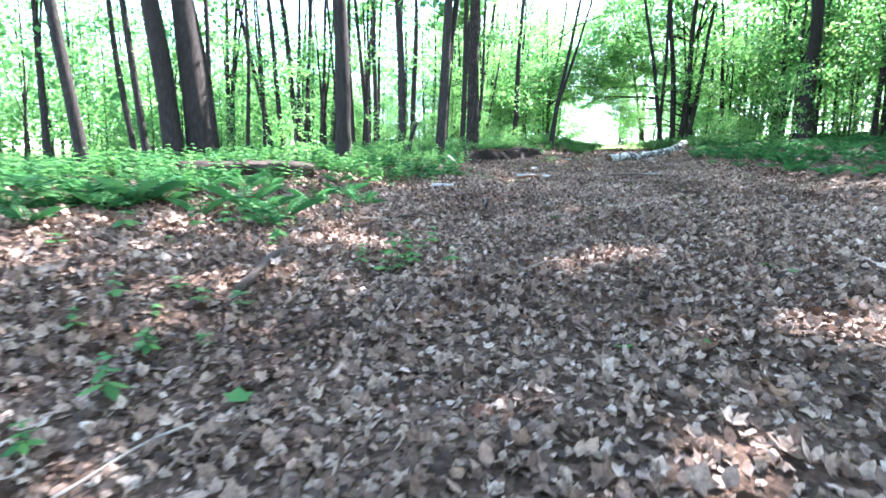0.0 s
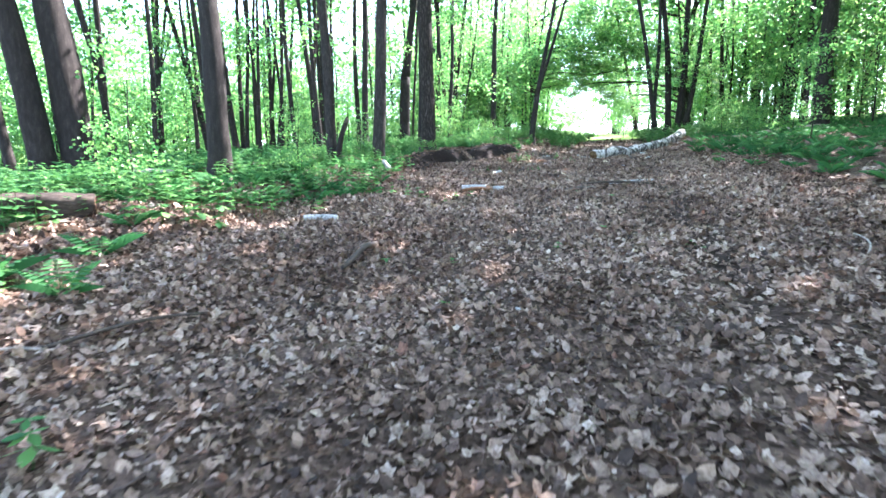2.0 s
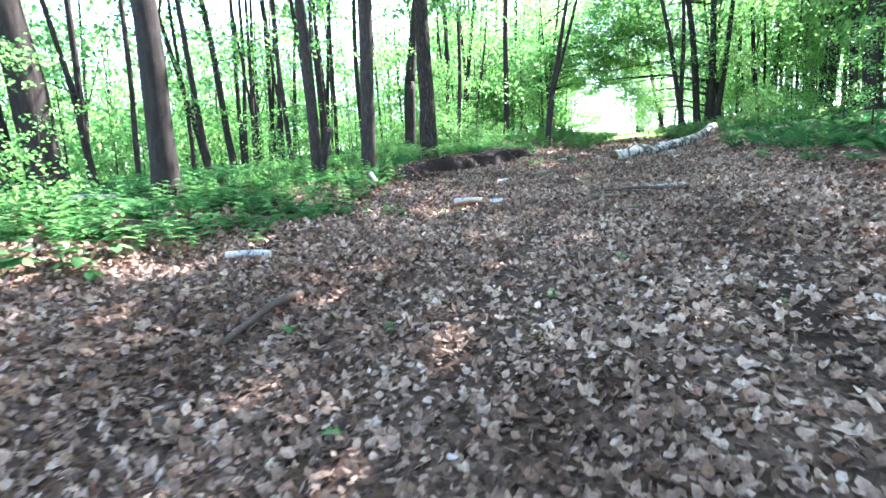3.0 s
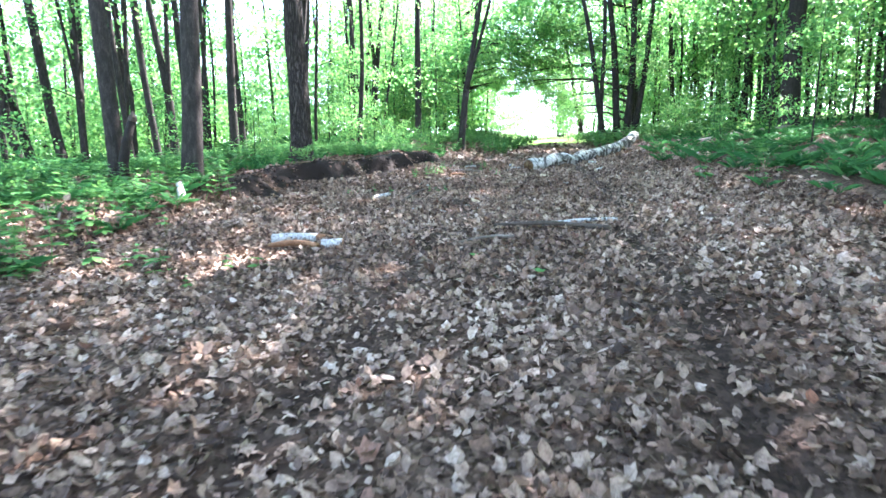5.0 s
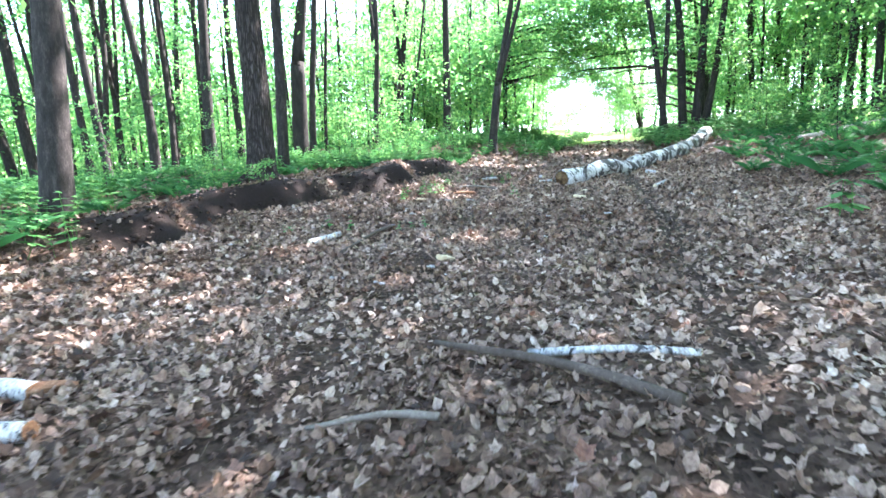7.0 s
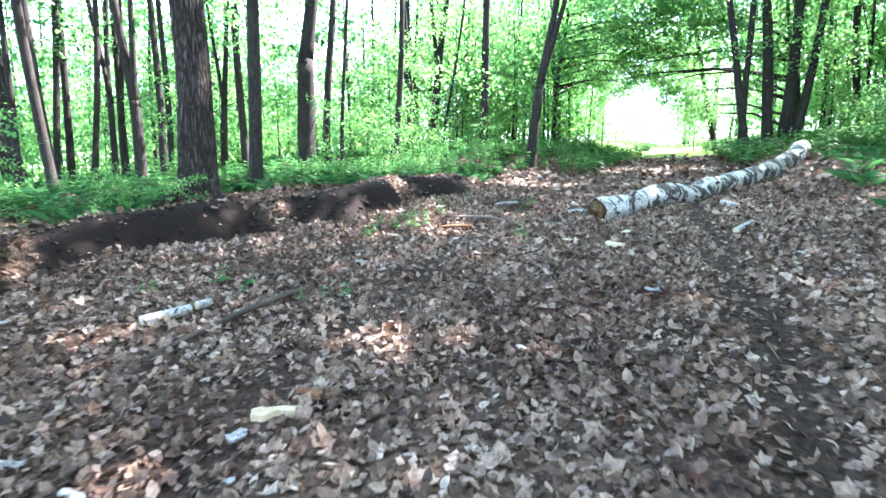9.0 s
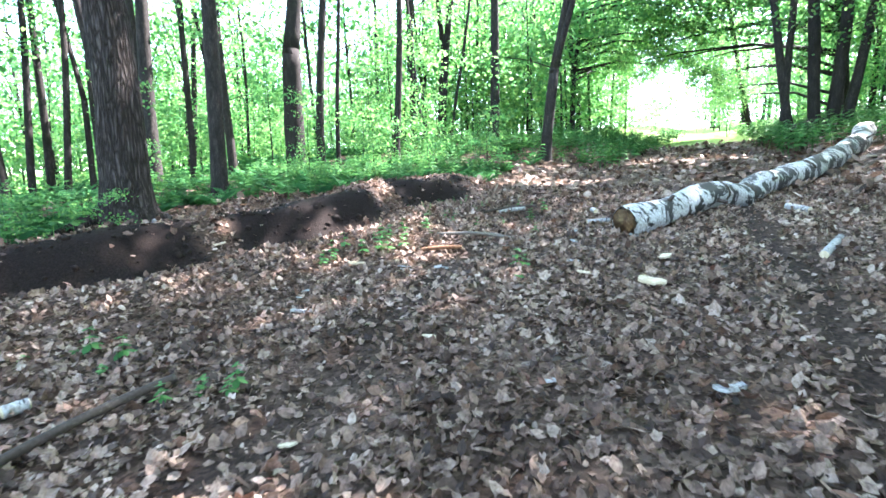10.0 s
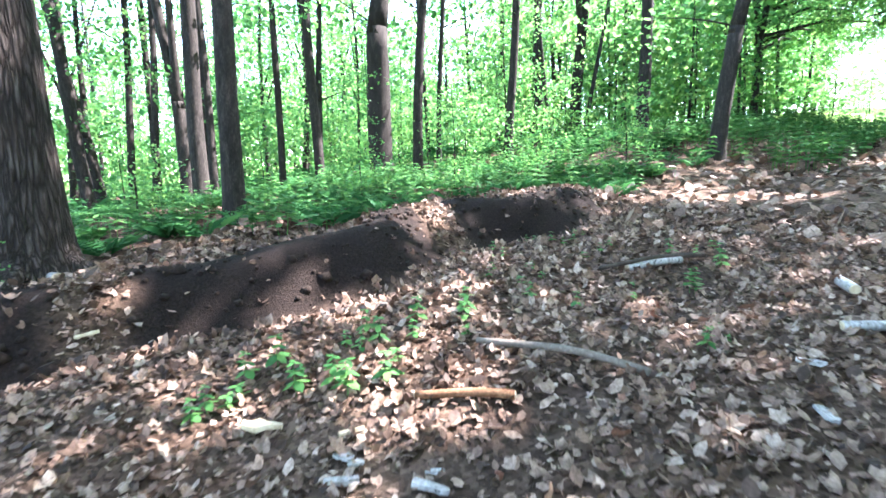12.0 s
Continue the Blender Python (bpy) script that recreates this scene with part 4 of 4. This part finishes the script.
lying("branch", "long dark branch lying on brown leaves", "branch", (-1.61, 18.54), (-1.68, 17.2), 0.026, 0.02, dark_wood, 0.03, None, 10, 0.15)
lying("birch_stick", "white birch piece at the foot of an old tree", "stick", (-5.3, 20.5), (-4.8, 20.62), 0.05, 0.045, birch_small, 0.0, pale_wood, 12)
lying("birch_stick", "grey birch stick lying on leaves", "stick", (-1.68, 23.92), (-1.4, 24.35), 0.034, 0.03, birch_small, 0.01, pale_wood, 10)
lying("branch", "dark thin branch lying against a birch stick", "branch", (-1.82, 23.7), (-1.28, 24.55), 0.018, 0.024, dark_wood, 0.03, None, 8, 0.2)
lying("branch", "grey curved branch half sunk in leaves", "branch", (-1.73, 22.01), (-0.88, 22.31), 0.018, 0.022, damp_grey, 0.035, None, 10, 0.2)
lying("branch", "reddish peeled stick lying on leaves", "branch", (-1.66, 21.46), (-1.3, 21.76), 0.02, 0.022, rotten_wood, 0.012, pale_wood, 10, 0.15)
lying("birch_stick", "white birch stick beside the long log", "stick", (-0.23, 23.28), (0.02, 23.42), 0.028, 0.028, birch_small, 0.0, pale_wood, 10)
lying("birch_stick", "white birch piece beside the long log", "stick", (-0.32, 24.05), (-0.22, 23.85), 0.035, 0.035, birch_small, 0.0, pale_wood, 10)
lying("birch_stick", "small white birch piece on the track", "stick", (1.95, 21.85), (2.2, 22.55), 0.036, 0.03, birch_small, 0.0, pale_wood, 10)
lying("birch_stick", "small white birch piece on the track", "stick", (1.97, 24.0), (2.16, 23.75), 0.04, 0.035, birch_small, 0.0, pale_wood, 10)
lying("branch", "thin pale stick lying on leaves", "branch", (-1.74, 1.25), (-1.6, 1.75), 0.008, 0.006, dead_wood, 0.02, None, 6)
lying("branch", "pale stick lying on brown leaves", "branch", (-2.84, 5.64), (-2.5, 5.84), 0.011, 0.01, dead_wood, 0.01, None, 7)
lying("branch", "dark branch lying on brown leaves", "branch", (-2.52, 5.83), (-2.15, 6.68), 0.014, 0.01, dark_wood, 0.04, None, 7)
lying("branch", "thick dark branch half sunk in leaves", "branch", (-2.42, 3.0), (-2.75, 4.15), 0.035, 0.028, dark_wood, 0.05, None, 10, 0.2)
lying("branch", "thin forked twig lying on leaves", "branch", (-0.66, 4.45), (-0.22, 4.76), 0.009, 0.007, damp_grey, 0.04, None, 7)
lying("branch", "thin forked twig lying on leaves", "branch", (-0.23, 4.75), (-0.21, 5.02), 0.007, 0.006, damp_grey, 0.02, None, 7)
lying("branch", "curled pale twig lying on leaves", "branch", (2.72, 9.1), (2.95, 9.9), 0.009, 0.007, dead_wood, 0.1, None, 7)
lying("branch", "grey stick lying beneath the soil bank", "branch", (-2.95, 21.75), (-2.55, 22.05), 0.016, 0.013, damp_grey, 0.0, None, 8, 0.15)
lying("branch", "thick dark branch lying on leaves", "branch", (-1.83, 8.05), (-1.95, 9.05), 0.024, 0.03, dark_wood, 0.04, None, 9, 0.15)


def chip(x, y, size, turn, mat, label, name="wood_chip", slim=0.45):
    """A splintered flat piece of wood or bark."""
    size *= 0.85
    rnd = random.Random(int(x * 131 + y * 17))
    bm = bmesh.new()
    top = [bm.verts.new((size * (q / 5 - 0.5), slim * size * (0.5 if side else -0.5) * rnd.uniform(0.55, 1) * (0.5 if q in (0, 5) else 1), rnd.uniform(0.0, 0.12) * size + 0.1 * size * (q / 5 - 0.5) ** 2)) for side in (0, 1) for q in (range(6) if side == 0 else range(5, -1, -1))]
    face = bm.faces.new(top)
    out = bmesh.ops.extrude_face_region(bm, geom=[face])
    for v in out["geom"]:
        if isinstance(v, bmesh.types.BMVert):
            v.co.z += 0.12 * size
    bmesh.ops.recalc_face_normals(bm, faces=bm.faces)
    me = bpy.data.meshes.new(name)
    bm.to_mesh(me)
    bm.free()
    me.materials.append(mat)
    ob = new(name, me)
    ob.matrix_basis = Matrix.Translation(at(x, y, 0.018)) @ pose(0, 0, 0, rnd.uniform(-12, 12), rnd.uniform(-12, 12), turn)
    return tagged(ob, label, "wood chip", "wood chips on the track")


WHITE, YELLOW = "white curl of birch bark lying on leaves", "pale yellow splinter of wood lying on leaves"
chip(0.46, 18.05, 0.07, 30, birch_small, WHITE, "bark_chip", 0.8)
chip(-0.52, 18.3, 0.1, 20, pale_wood, YELLOW)
chip(-0.5, 19.53, 0.13, -10, pale_wood, YELLOW, slim=0.3)
chip(0.38, 19.18, 0.09, 60, birch_small, WHITE, "bark_chip", 0.8)
chip(-3.04, 17.05, 0.09, 10, birch_small, WHITE, "bark_chip", 0.7)
chip(-1.19, 16.23, 0.14, 40, birch_small, WHITE, "bark_chip", 0.5)
chip(-0.77, 16.24, 0.12, 15, birch_small, WHITE, "bark_chip", 0.5)
chip(-0.26, 16.52, 0.06, 15, birch_small, WHITE, "bark_chip", 0.8)
chip(-0.37, 16.9, 0.3, 65, pale_wood, YELLOW, slim=0.2)
chip(-0.33, 17.1, 0.2, 15, rotten_wood, "broken orange splinter of rotten wood", slim=0.3)
chip(-0.47, 16.75, 0.12, 100, birch_small, WHITE, "bark_chip", 0.8)
chip(0.71, 20.92, 0.24, -5, pale_wood, YELLOW, slim=0.5)
chip(0.76, 21.72, 0.17, 80, pale_wood, "mossy yellow chunk of split wood", slim=0.8)
chip(2.33, 20.64, 0.12, 15, birch_small, WHITE, "bark_chip", 0.7)
chip(-2.1, 20.15, 0.08, 15, birch_small, WHITE, "bark_chip", 0.7)
chip(-1.56, 21.03, 0.08, 75, birch_small, WHITE, "bark_chip", 0.7)
chip(-1.28, 21.2, 0.09, 35, birch_small, WHITE, "bark_chip", 0.5)
chip(1.16, 19.36, 0.18, 35, birch_small, WHITE, "bark_chip", 0.6)
chip(0.03, 21.27, 0.13, 20, birch_small, WHITE, "bark_chip", 0.6)
chip(0.02, 21.12, 0.1, 60, dark_wood, "dark flake of bark lying on leaves", "bark_chip", 0.7)
chip(-2.06, 20.02, 0.06, 35, birch_small, WHITE, "bark_chip", 0.9)
chip(-1.4, 20.82, 0.06, 35, birch_small, WHITE, "bark_chip", 0.9)
chip(-1.63, 21.02, 0.1, 30, birch_small, WHITE, "bark_chip", 0.7)
chip(-1.79, 19.75, 0.2, 45, birch_small, WHITE, "bark_chip", 0.35)
chip(-2.09, 20.9, 0.21, 55, pale_wood, YELLOW, slim=0.5)
chip(-1.72, 21.13, 0.14, 80, pale_wood, YELLOW, slim=0.25)
chip(-1.52, 20.93, 0.16, 70, birch_small, WHITE, "bark_chip", 0.35)
chip(-1.23, 21.12, 0.17, 25, birch_small, WHITE, "bark_chip", 0.4)
chip(-0.2, 22.34, 0.14, 130, birch_small, WHITE, "bark_chip", 0.6)
chip(-3.72, 20.58, 0.16, 70, pale_wood, YELLOW, slim=0.22)
chip(-4.9, 22.0, 0.16, 20, rotten_wood, "orange chunk of rotten wood on the bank", slim=0.8)
chip(0.18, 20.98, 0.16, -25, pale_wood, YELLOW, slim=0.25)
chip(-0.3, 22.75, 0.14, 10, birch_small, WHITE, "bark_chip", 0.6)
chip(0.4, 22.6, 0.12, 20, birch_small, WHITE, "bark_chip", 0.6)
chip(0.34, 9.74, 0.07, 20, birch_small, WHITE, "bark_chip", 0.7)
chip(-0.06, 7.36, 0.05, 20, birch_small, WHITE, "bark_chip", 0.8)
chip(0.74, 8.87, 0.09, 20, dead_wood, "grey flake of bark lying on leaves", "bark_chip", 0.7)


# ---- seedlings and single green leaves on the track ----
def seedling(x, y, size, kind=0):
    v, t = (HERB[kind] if kind < 3 else FERN)
    ob = new("seedling" if kind < 3 else "fern")
    ob.matrix_basis = Matrix.Translation(at(x, y)) @ pose(0, 0, 0, 0, 0, (x * 977 + y * 331) % 360) @ Matrix.Scale(size, 4)
    tagged(part("leaves", mesh_of("leaves", v, t, herb_green if kind < 3 else fern_green), ob), kind="stuff")
    return tagged(ob, "small bright green seedling growing through fallen leaves" if kind < 3 else "small green fern growing through fallen leaves", "plant", "seedlings on the track")


rnd_plants = random.Random(5)


def patch(x, y, n, spread, size, kinds=(0, 1)):
    for _ in range(n):
        seedling(x + rnd_plants.gauss(0, spread), y + rnd_plants.gauss(0, spread), size * rnd_plants.uniform(0.6, 1.2), rnd_plants.choice(kinds))


patch(-1.77, 4.61, 3, 0.1, 0.9, (0, 3))
patch(-2.2, 2.07, 3, 0.15, 0.7)
patch(-2.1, 1.75, 2, 0.15, 0.7)
patch(-2.75, 1.95, 3, 0.2, 0.7)
patch(-4.0, 5.0, 7, 0.45, 0.9, (0, 1, 3))
patch(-2.6, 2.6, 3, 0.25, 0.7)
patch(-4.9, 3.4, 6, 0.5, 0.9, (0, 1, 3))
patch(-3.6, 4.2, 6, 0.5, 0.9, (0, 1, 2))
patch(-1.9, 5.1, 3, 0.12, 0.8)
patch(-1.85, 4.5, 5, 0.3, 0.8)
patch(-3.4, 5.9, 5, 0.35, 0.9)
patch(-4.4, 6.6, 7, 0.5, 1.0, (0, 2, 3))
patch(-5.5, 6.9, 9, 0.4, 1.0, (2, 3))
patch(-4.9, 5.6, 6, 0.5, 1.1, (3,))
patch(-5.2, 4.4, 7, 0.6, 1.2, (3,))
patch(-4.6, 9.3, 6, 0.25, 1.3, (2,))
patch(-4.2, 9.9, 5, 0.2, 1.1, (2,))
patch(-4.4, 8.6, 9, 0.45, 1.1, (0, 2))
patch(-3.9, 10.6, 8, 0.4, 0.9, (0, 1))
patch(-3.6, 12.4, 9, 0.45, 0.9, (0, 1))
patch(-2.94, 12.7, 5, 0.25, 0.9)
patch(-2.18, 12.8, 3, 0.2, 0.7)
patch(-3.9, 13.6, 6, 0.3, 0.9)
patch(-3.0, 18.3, 4, 0.15, 0.6)
patch(-2.5, 18.6, 4, 0.15, 0.6)
patch(-1.27, 18.5, 5, 0.12, 0.6)
patch(-1.4, 24.7, 3, 0.15, 0.45)
patch(-0.35, 21.05, 2, 0.05, 0.6)
patch(-2.05, 21.6, 9, 0.16, 0.55)
patch(-2.0, 22.1, 4, 0.12, 0.6)
patch(-2.2, 21.1, 5, 0.12, 0.6)
patch(-2.4, 20.88, 4, 0.1, 0.55)
patch(-2.1, 23.3, 16, 0.4, 0.38)
patch(-2.4, 24.4, 8, 0.3, 0.4)
patch(-1.13, 23.84, 3, 0.05, 0.6, (2,))
patch(-1.1, 24.43, 3, 0.06, 0.6)
patch(-0.9, 22.85, 3, 0.15, 0.4)
patch(0.08, 9.27, 1, 0.02, 0.5, (1,))
patch(-0.85, 8.5, 1, 0.02, 0.6, (1,))
patch(-1.47, 8.28, 1, 0.02, 0.6, (1,))
patch(1.32, 8.91, 2, 0.1, 0.5, (1,))
patch(4.6, 18.2, 10, 0.5, 1.2, (0, 2, 3))
patch(4.9, 20.5, 10, 0.6, 1.2, (0, 2, 3))


def green_leaf(x, y, size, turn):
    v, t = maple_leaf(0.2)
    ob = new("maple_leaf", mesh_of("maple_leaf", np.asarray(v) * size, t, herb_green))
    ob.matrix_basis = Matrix.Translation(at(x, y, 0.035)) @ pose(0, 0, 0, 8, 5, turn)
    tagged(ob, "fresh green maple leaf fallen on brown leaves", "leaf", "green leaves on the track")


green_leaf(-1.5, 1.9, 0.12, 40)
green_leaf(0.63, 3.05, 0.1, 100)
green_leaf(0.14, 3.0, 0.1, 200)
green_leaf(1.45, 4.55, 0.09, 20)
green_leaf(1.38, 4.8, 0.14, 80)
green_leaf(-0.6, 7.45, 0.09, 150)
green_leaf(0.55, 10.3, 0.1, 30)
green_leaf(-0.24, 20.66, 0.1, 75)
green_leaf(0.12, 13.36, 0.09, 30)
green_leaf(0.7, 12.9, 0.1, 10)


# low leafy saplings on the bank, in front of the trunks, and beside the way out of the wood
for x, y, k in ((-2.5, 45.5, 0.5), (-3.0, 48.5, 0.6), (-3.4, 53.0, 0.7), (-2.2, 58.0, 0.6), (2.3, 46.0, 0.45), (2.6, 50.0, 0.5), (-4.2, 63.0, 0.9), (-2.6, 69.0, 1.1), (-0.6, 76.0, 1.0), (0.9, 67.0, 0.55), (-6.2, 60.0, 0.9), (1.7, 80.0, 1.2), (-1.2, 62.0, 0.4), (-3.6, 80.0, 1.3), (-4.85, 20.0, 0.2), (-5.3, 19.3, 0.22), (-5.6, 24.2, 0.3), (-5.1, 25.6, 0.34), (-4.6, 27.2, 0.36), (-6.3, 14.2, 0.34), (-6.8, 10.2, 0.4), (-5.4, 12.9, 0.3), (-6.9, 18.6, 0.34), (-3.9, 29.0, 0.4), (-7.4, 21.9, 0.35), (5.6, 24.5, 0.4), (6.5, 21.5, 0.45), (7.6, 26.5, 0.5), (6.2, 31.5, 0.45)):
    small = copy_thing(SAPLINGS[int(10 * x) % 6], Matrix.Translation(at(x, y, -0.02)) @ pose(0, 0, 0, 0, 0, (x * 83 + y * 47) % 360))
    small.scale = (k, k, k)
    tagged(small, "low leafy maple sapling standing among ferns", "sapling", "saplings of the wood")


def clods():
    """Crumbled lumps of dark soil on the dug bank."""
    n = 2600
    x, y = rng.uniform(-5.6, -2.3, n), rng.uniform(15, 27.4, n)
    k = cut_bank(x, y) > 0.35
    x, y = x[k], y[k]
    ball = np.array([(1, 0, 0), (-1, 0, 0), (0, 1, 0), (0, -1, 0), (0, 0, 0.8), (0, 0, -0.8)]), np.array([(0, 2, 4), (2, 1, 4), (1, 3, 4), (3, 0, 4), (2, 0, 5), (1, 2, 5), (3, 1, 5), (0, 3, 5)])
    m = len(x)
    v, t = scatter(ball, np.stack([x, y, height(x, y) + 0.003], -1), turns_of(rng.uniform(0, 6, m), rng.uniform(-0.6, 0.6, m), rng.uniform(-0.6, 0.6, m)), rng.gamma(2.0, 0.011, m).clip(0.006, 0.07))
    tagged(new("soil_clods", mesh_of("soil_clods", v, t, soil, True)), "crumbled lumps of dark soil on the dug bank", "soil", kind="stuff")


clods()


def stub(x, y):
    """The broken stem beside a trunk on the bank."""
    ob = new("tree_stump")
    ob.location = at(x, y, -0.05)
    part("trunk", mesh_of("trunk", *tube([(0, 0, 0), (0.02, 0, 0.4), (0.1, 0.02, 0.8), (0.24, 0.04, 1.15)], [0.11, 0.085, 0.075, 0.065], 10, 0.2, seed=x), bark_smooth, True), ob)
    part("broken_top", mesh_of("broken_top", *tube([(0.24, 0.04, 1.14), (0.27, 0.04, 1.2), (0.26, 0.05, 1.3)], [0.08, 0.06, 0.012], 9, 0.5, seed=y), dark_wood), ob, "splintered dark top")
    tagged(ob, "broken dark stump leaning beside a trunk", "stump")


stub(-6.42, 16.3)


def root_mound(x, y):
    """Dark upturned earth and roots at the foot of the clump of stems behind the log."""
    ob = new("root_mound")
    ob.location = at(x, y, -0.1)
    rnd = random.Random(3)
    part("earth", mesh_of("earth", *tube([(0, 0, 0), (0, 0, 0.25), (0.05, 0, 0.5), (0.05, 0, 0.7)], [0.75, 0.7, 0.5, 0.12], 16, 0.45, seed=4), soil, True), ob)
    for k in range(6):
        a = rnd.uniform(0, 6.28)
        part("root", mesh_of("root", *tube([(0.3 * math.cos(a), 0.3 * math.sin(a), 0.4), (0.7 * math.cos(a), 0.7 * math.sin(a), 0.5), (1.0 * math.cos(a), 1.0 * math.sin(a), 0.2)], [0.05, 0.035, 0.012], 7, 0.2, seed=k), dark_wood, True), ob)
    tagged(ob, "dark mound of upturned earth and roots behind the birch log", "root mound")


root_mound(4.3, 36.6)


def open_canopy(gaps):
    """Cuts crown leaves so that sun patches fall at set floor spots: (x, y, half width, half length)."""
    bpy.context.view_layer.update()
    slope = np.array(toward) / toward.z
    for ob in list(scene.objects):
        if ob.type != "MESH" or not ob.name.startswith(("crown", "bough_leaves", "leaves")) or ob.matrix_world.translation.y < -2:
            continue
        me = ob.data
        n = len(me.vertices)
        co = np.empty(n * 3, np.float32)
        me.vertices.foreach_get("co", co)
        m = np.array(ob.matrix_world)
        p = co.reshape(-1, 3) @ m[:3, :3].T + m[:3, 3]
        if p[:, 2].max() < 4.5:
            continue
        ids = np.empty(len(me.polygons) * 3, np.int32)
        me.polygons.foreach_get("vertices", ids)
        ids = ids.reshape(-1, 3)
        c = p[ids[:, 0]]
        fall = c[:, 2] - height(c[:, 0], c[:, 1])
        for _ in range(3):
            gx, gy = c[:, 0] - slope[0] * fall, c[:, 1] - slope[1] * fall
            fall = c[:, 2] - height(gx, gy)
        lost = np.zeros(len(ids), bool)
        for x, y, w, l in gaps:
            q = ((gx - x) / w) ** 2 + ((gy - y) / l) ** 2
            lost |= (q + 0.35 * np.sin(7 * gx + 3 * gy) < 1) & (fall > 2.0)
        if lost.any() and not lost.all():
            ob.data = mesh_of(me.name, co.reshape(-1, 3), ids[~lost], me.materials[0])


open_canopy([(-0.15, 4.6, 0.35, 0.4), (0.25, 5.0, 0.35, 0.35), (2.05, 8.1, 0.4, 0.3), (-4.3, 8.9, 1.0, 0.7), (-2.7, 5.0, 0.6, 0.3), (0.25, 1.85, 0.5, 0.35), (-0.5, 2.2, 0.3, 0.3), (-1.1, 2.7, 0.3, 0.25), (1.6, 3.3, 0.7, 0.6), (-3.6, 6.2, 0.6, 0.35),
             (-2.25, 13.35, 0.8, 0.45), (-2.7, 21.75, 0.7, 0.35), (-1.75, 21.45, 0.5, 0.3), (-1.5, 23.2, 0.4, 0.3), (-2.3, 28.3, 1.6, 0.5), (-3.75, 23.3, 0.5, 0.6), (0.6, 32.5, 2.2, 0.7), (-0.4, 17.8, 0.5, 0.3)])
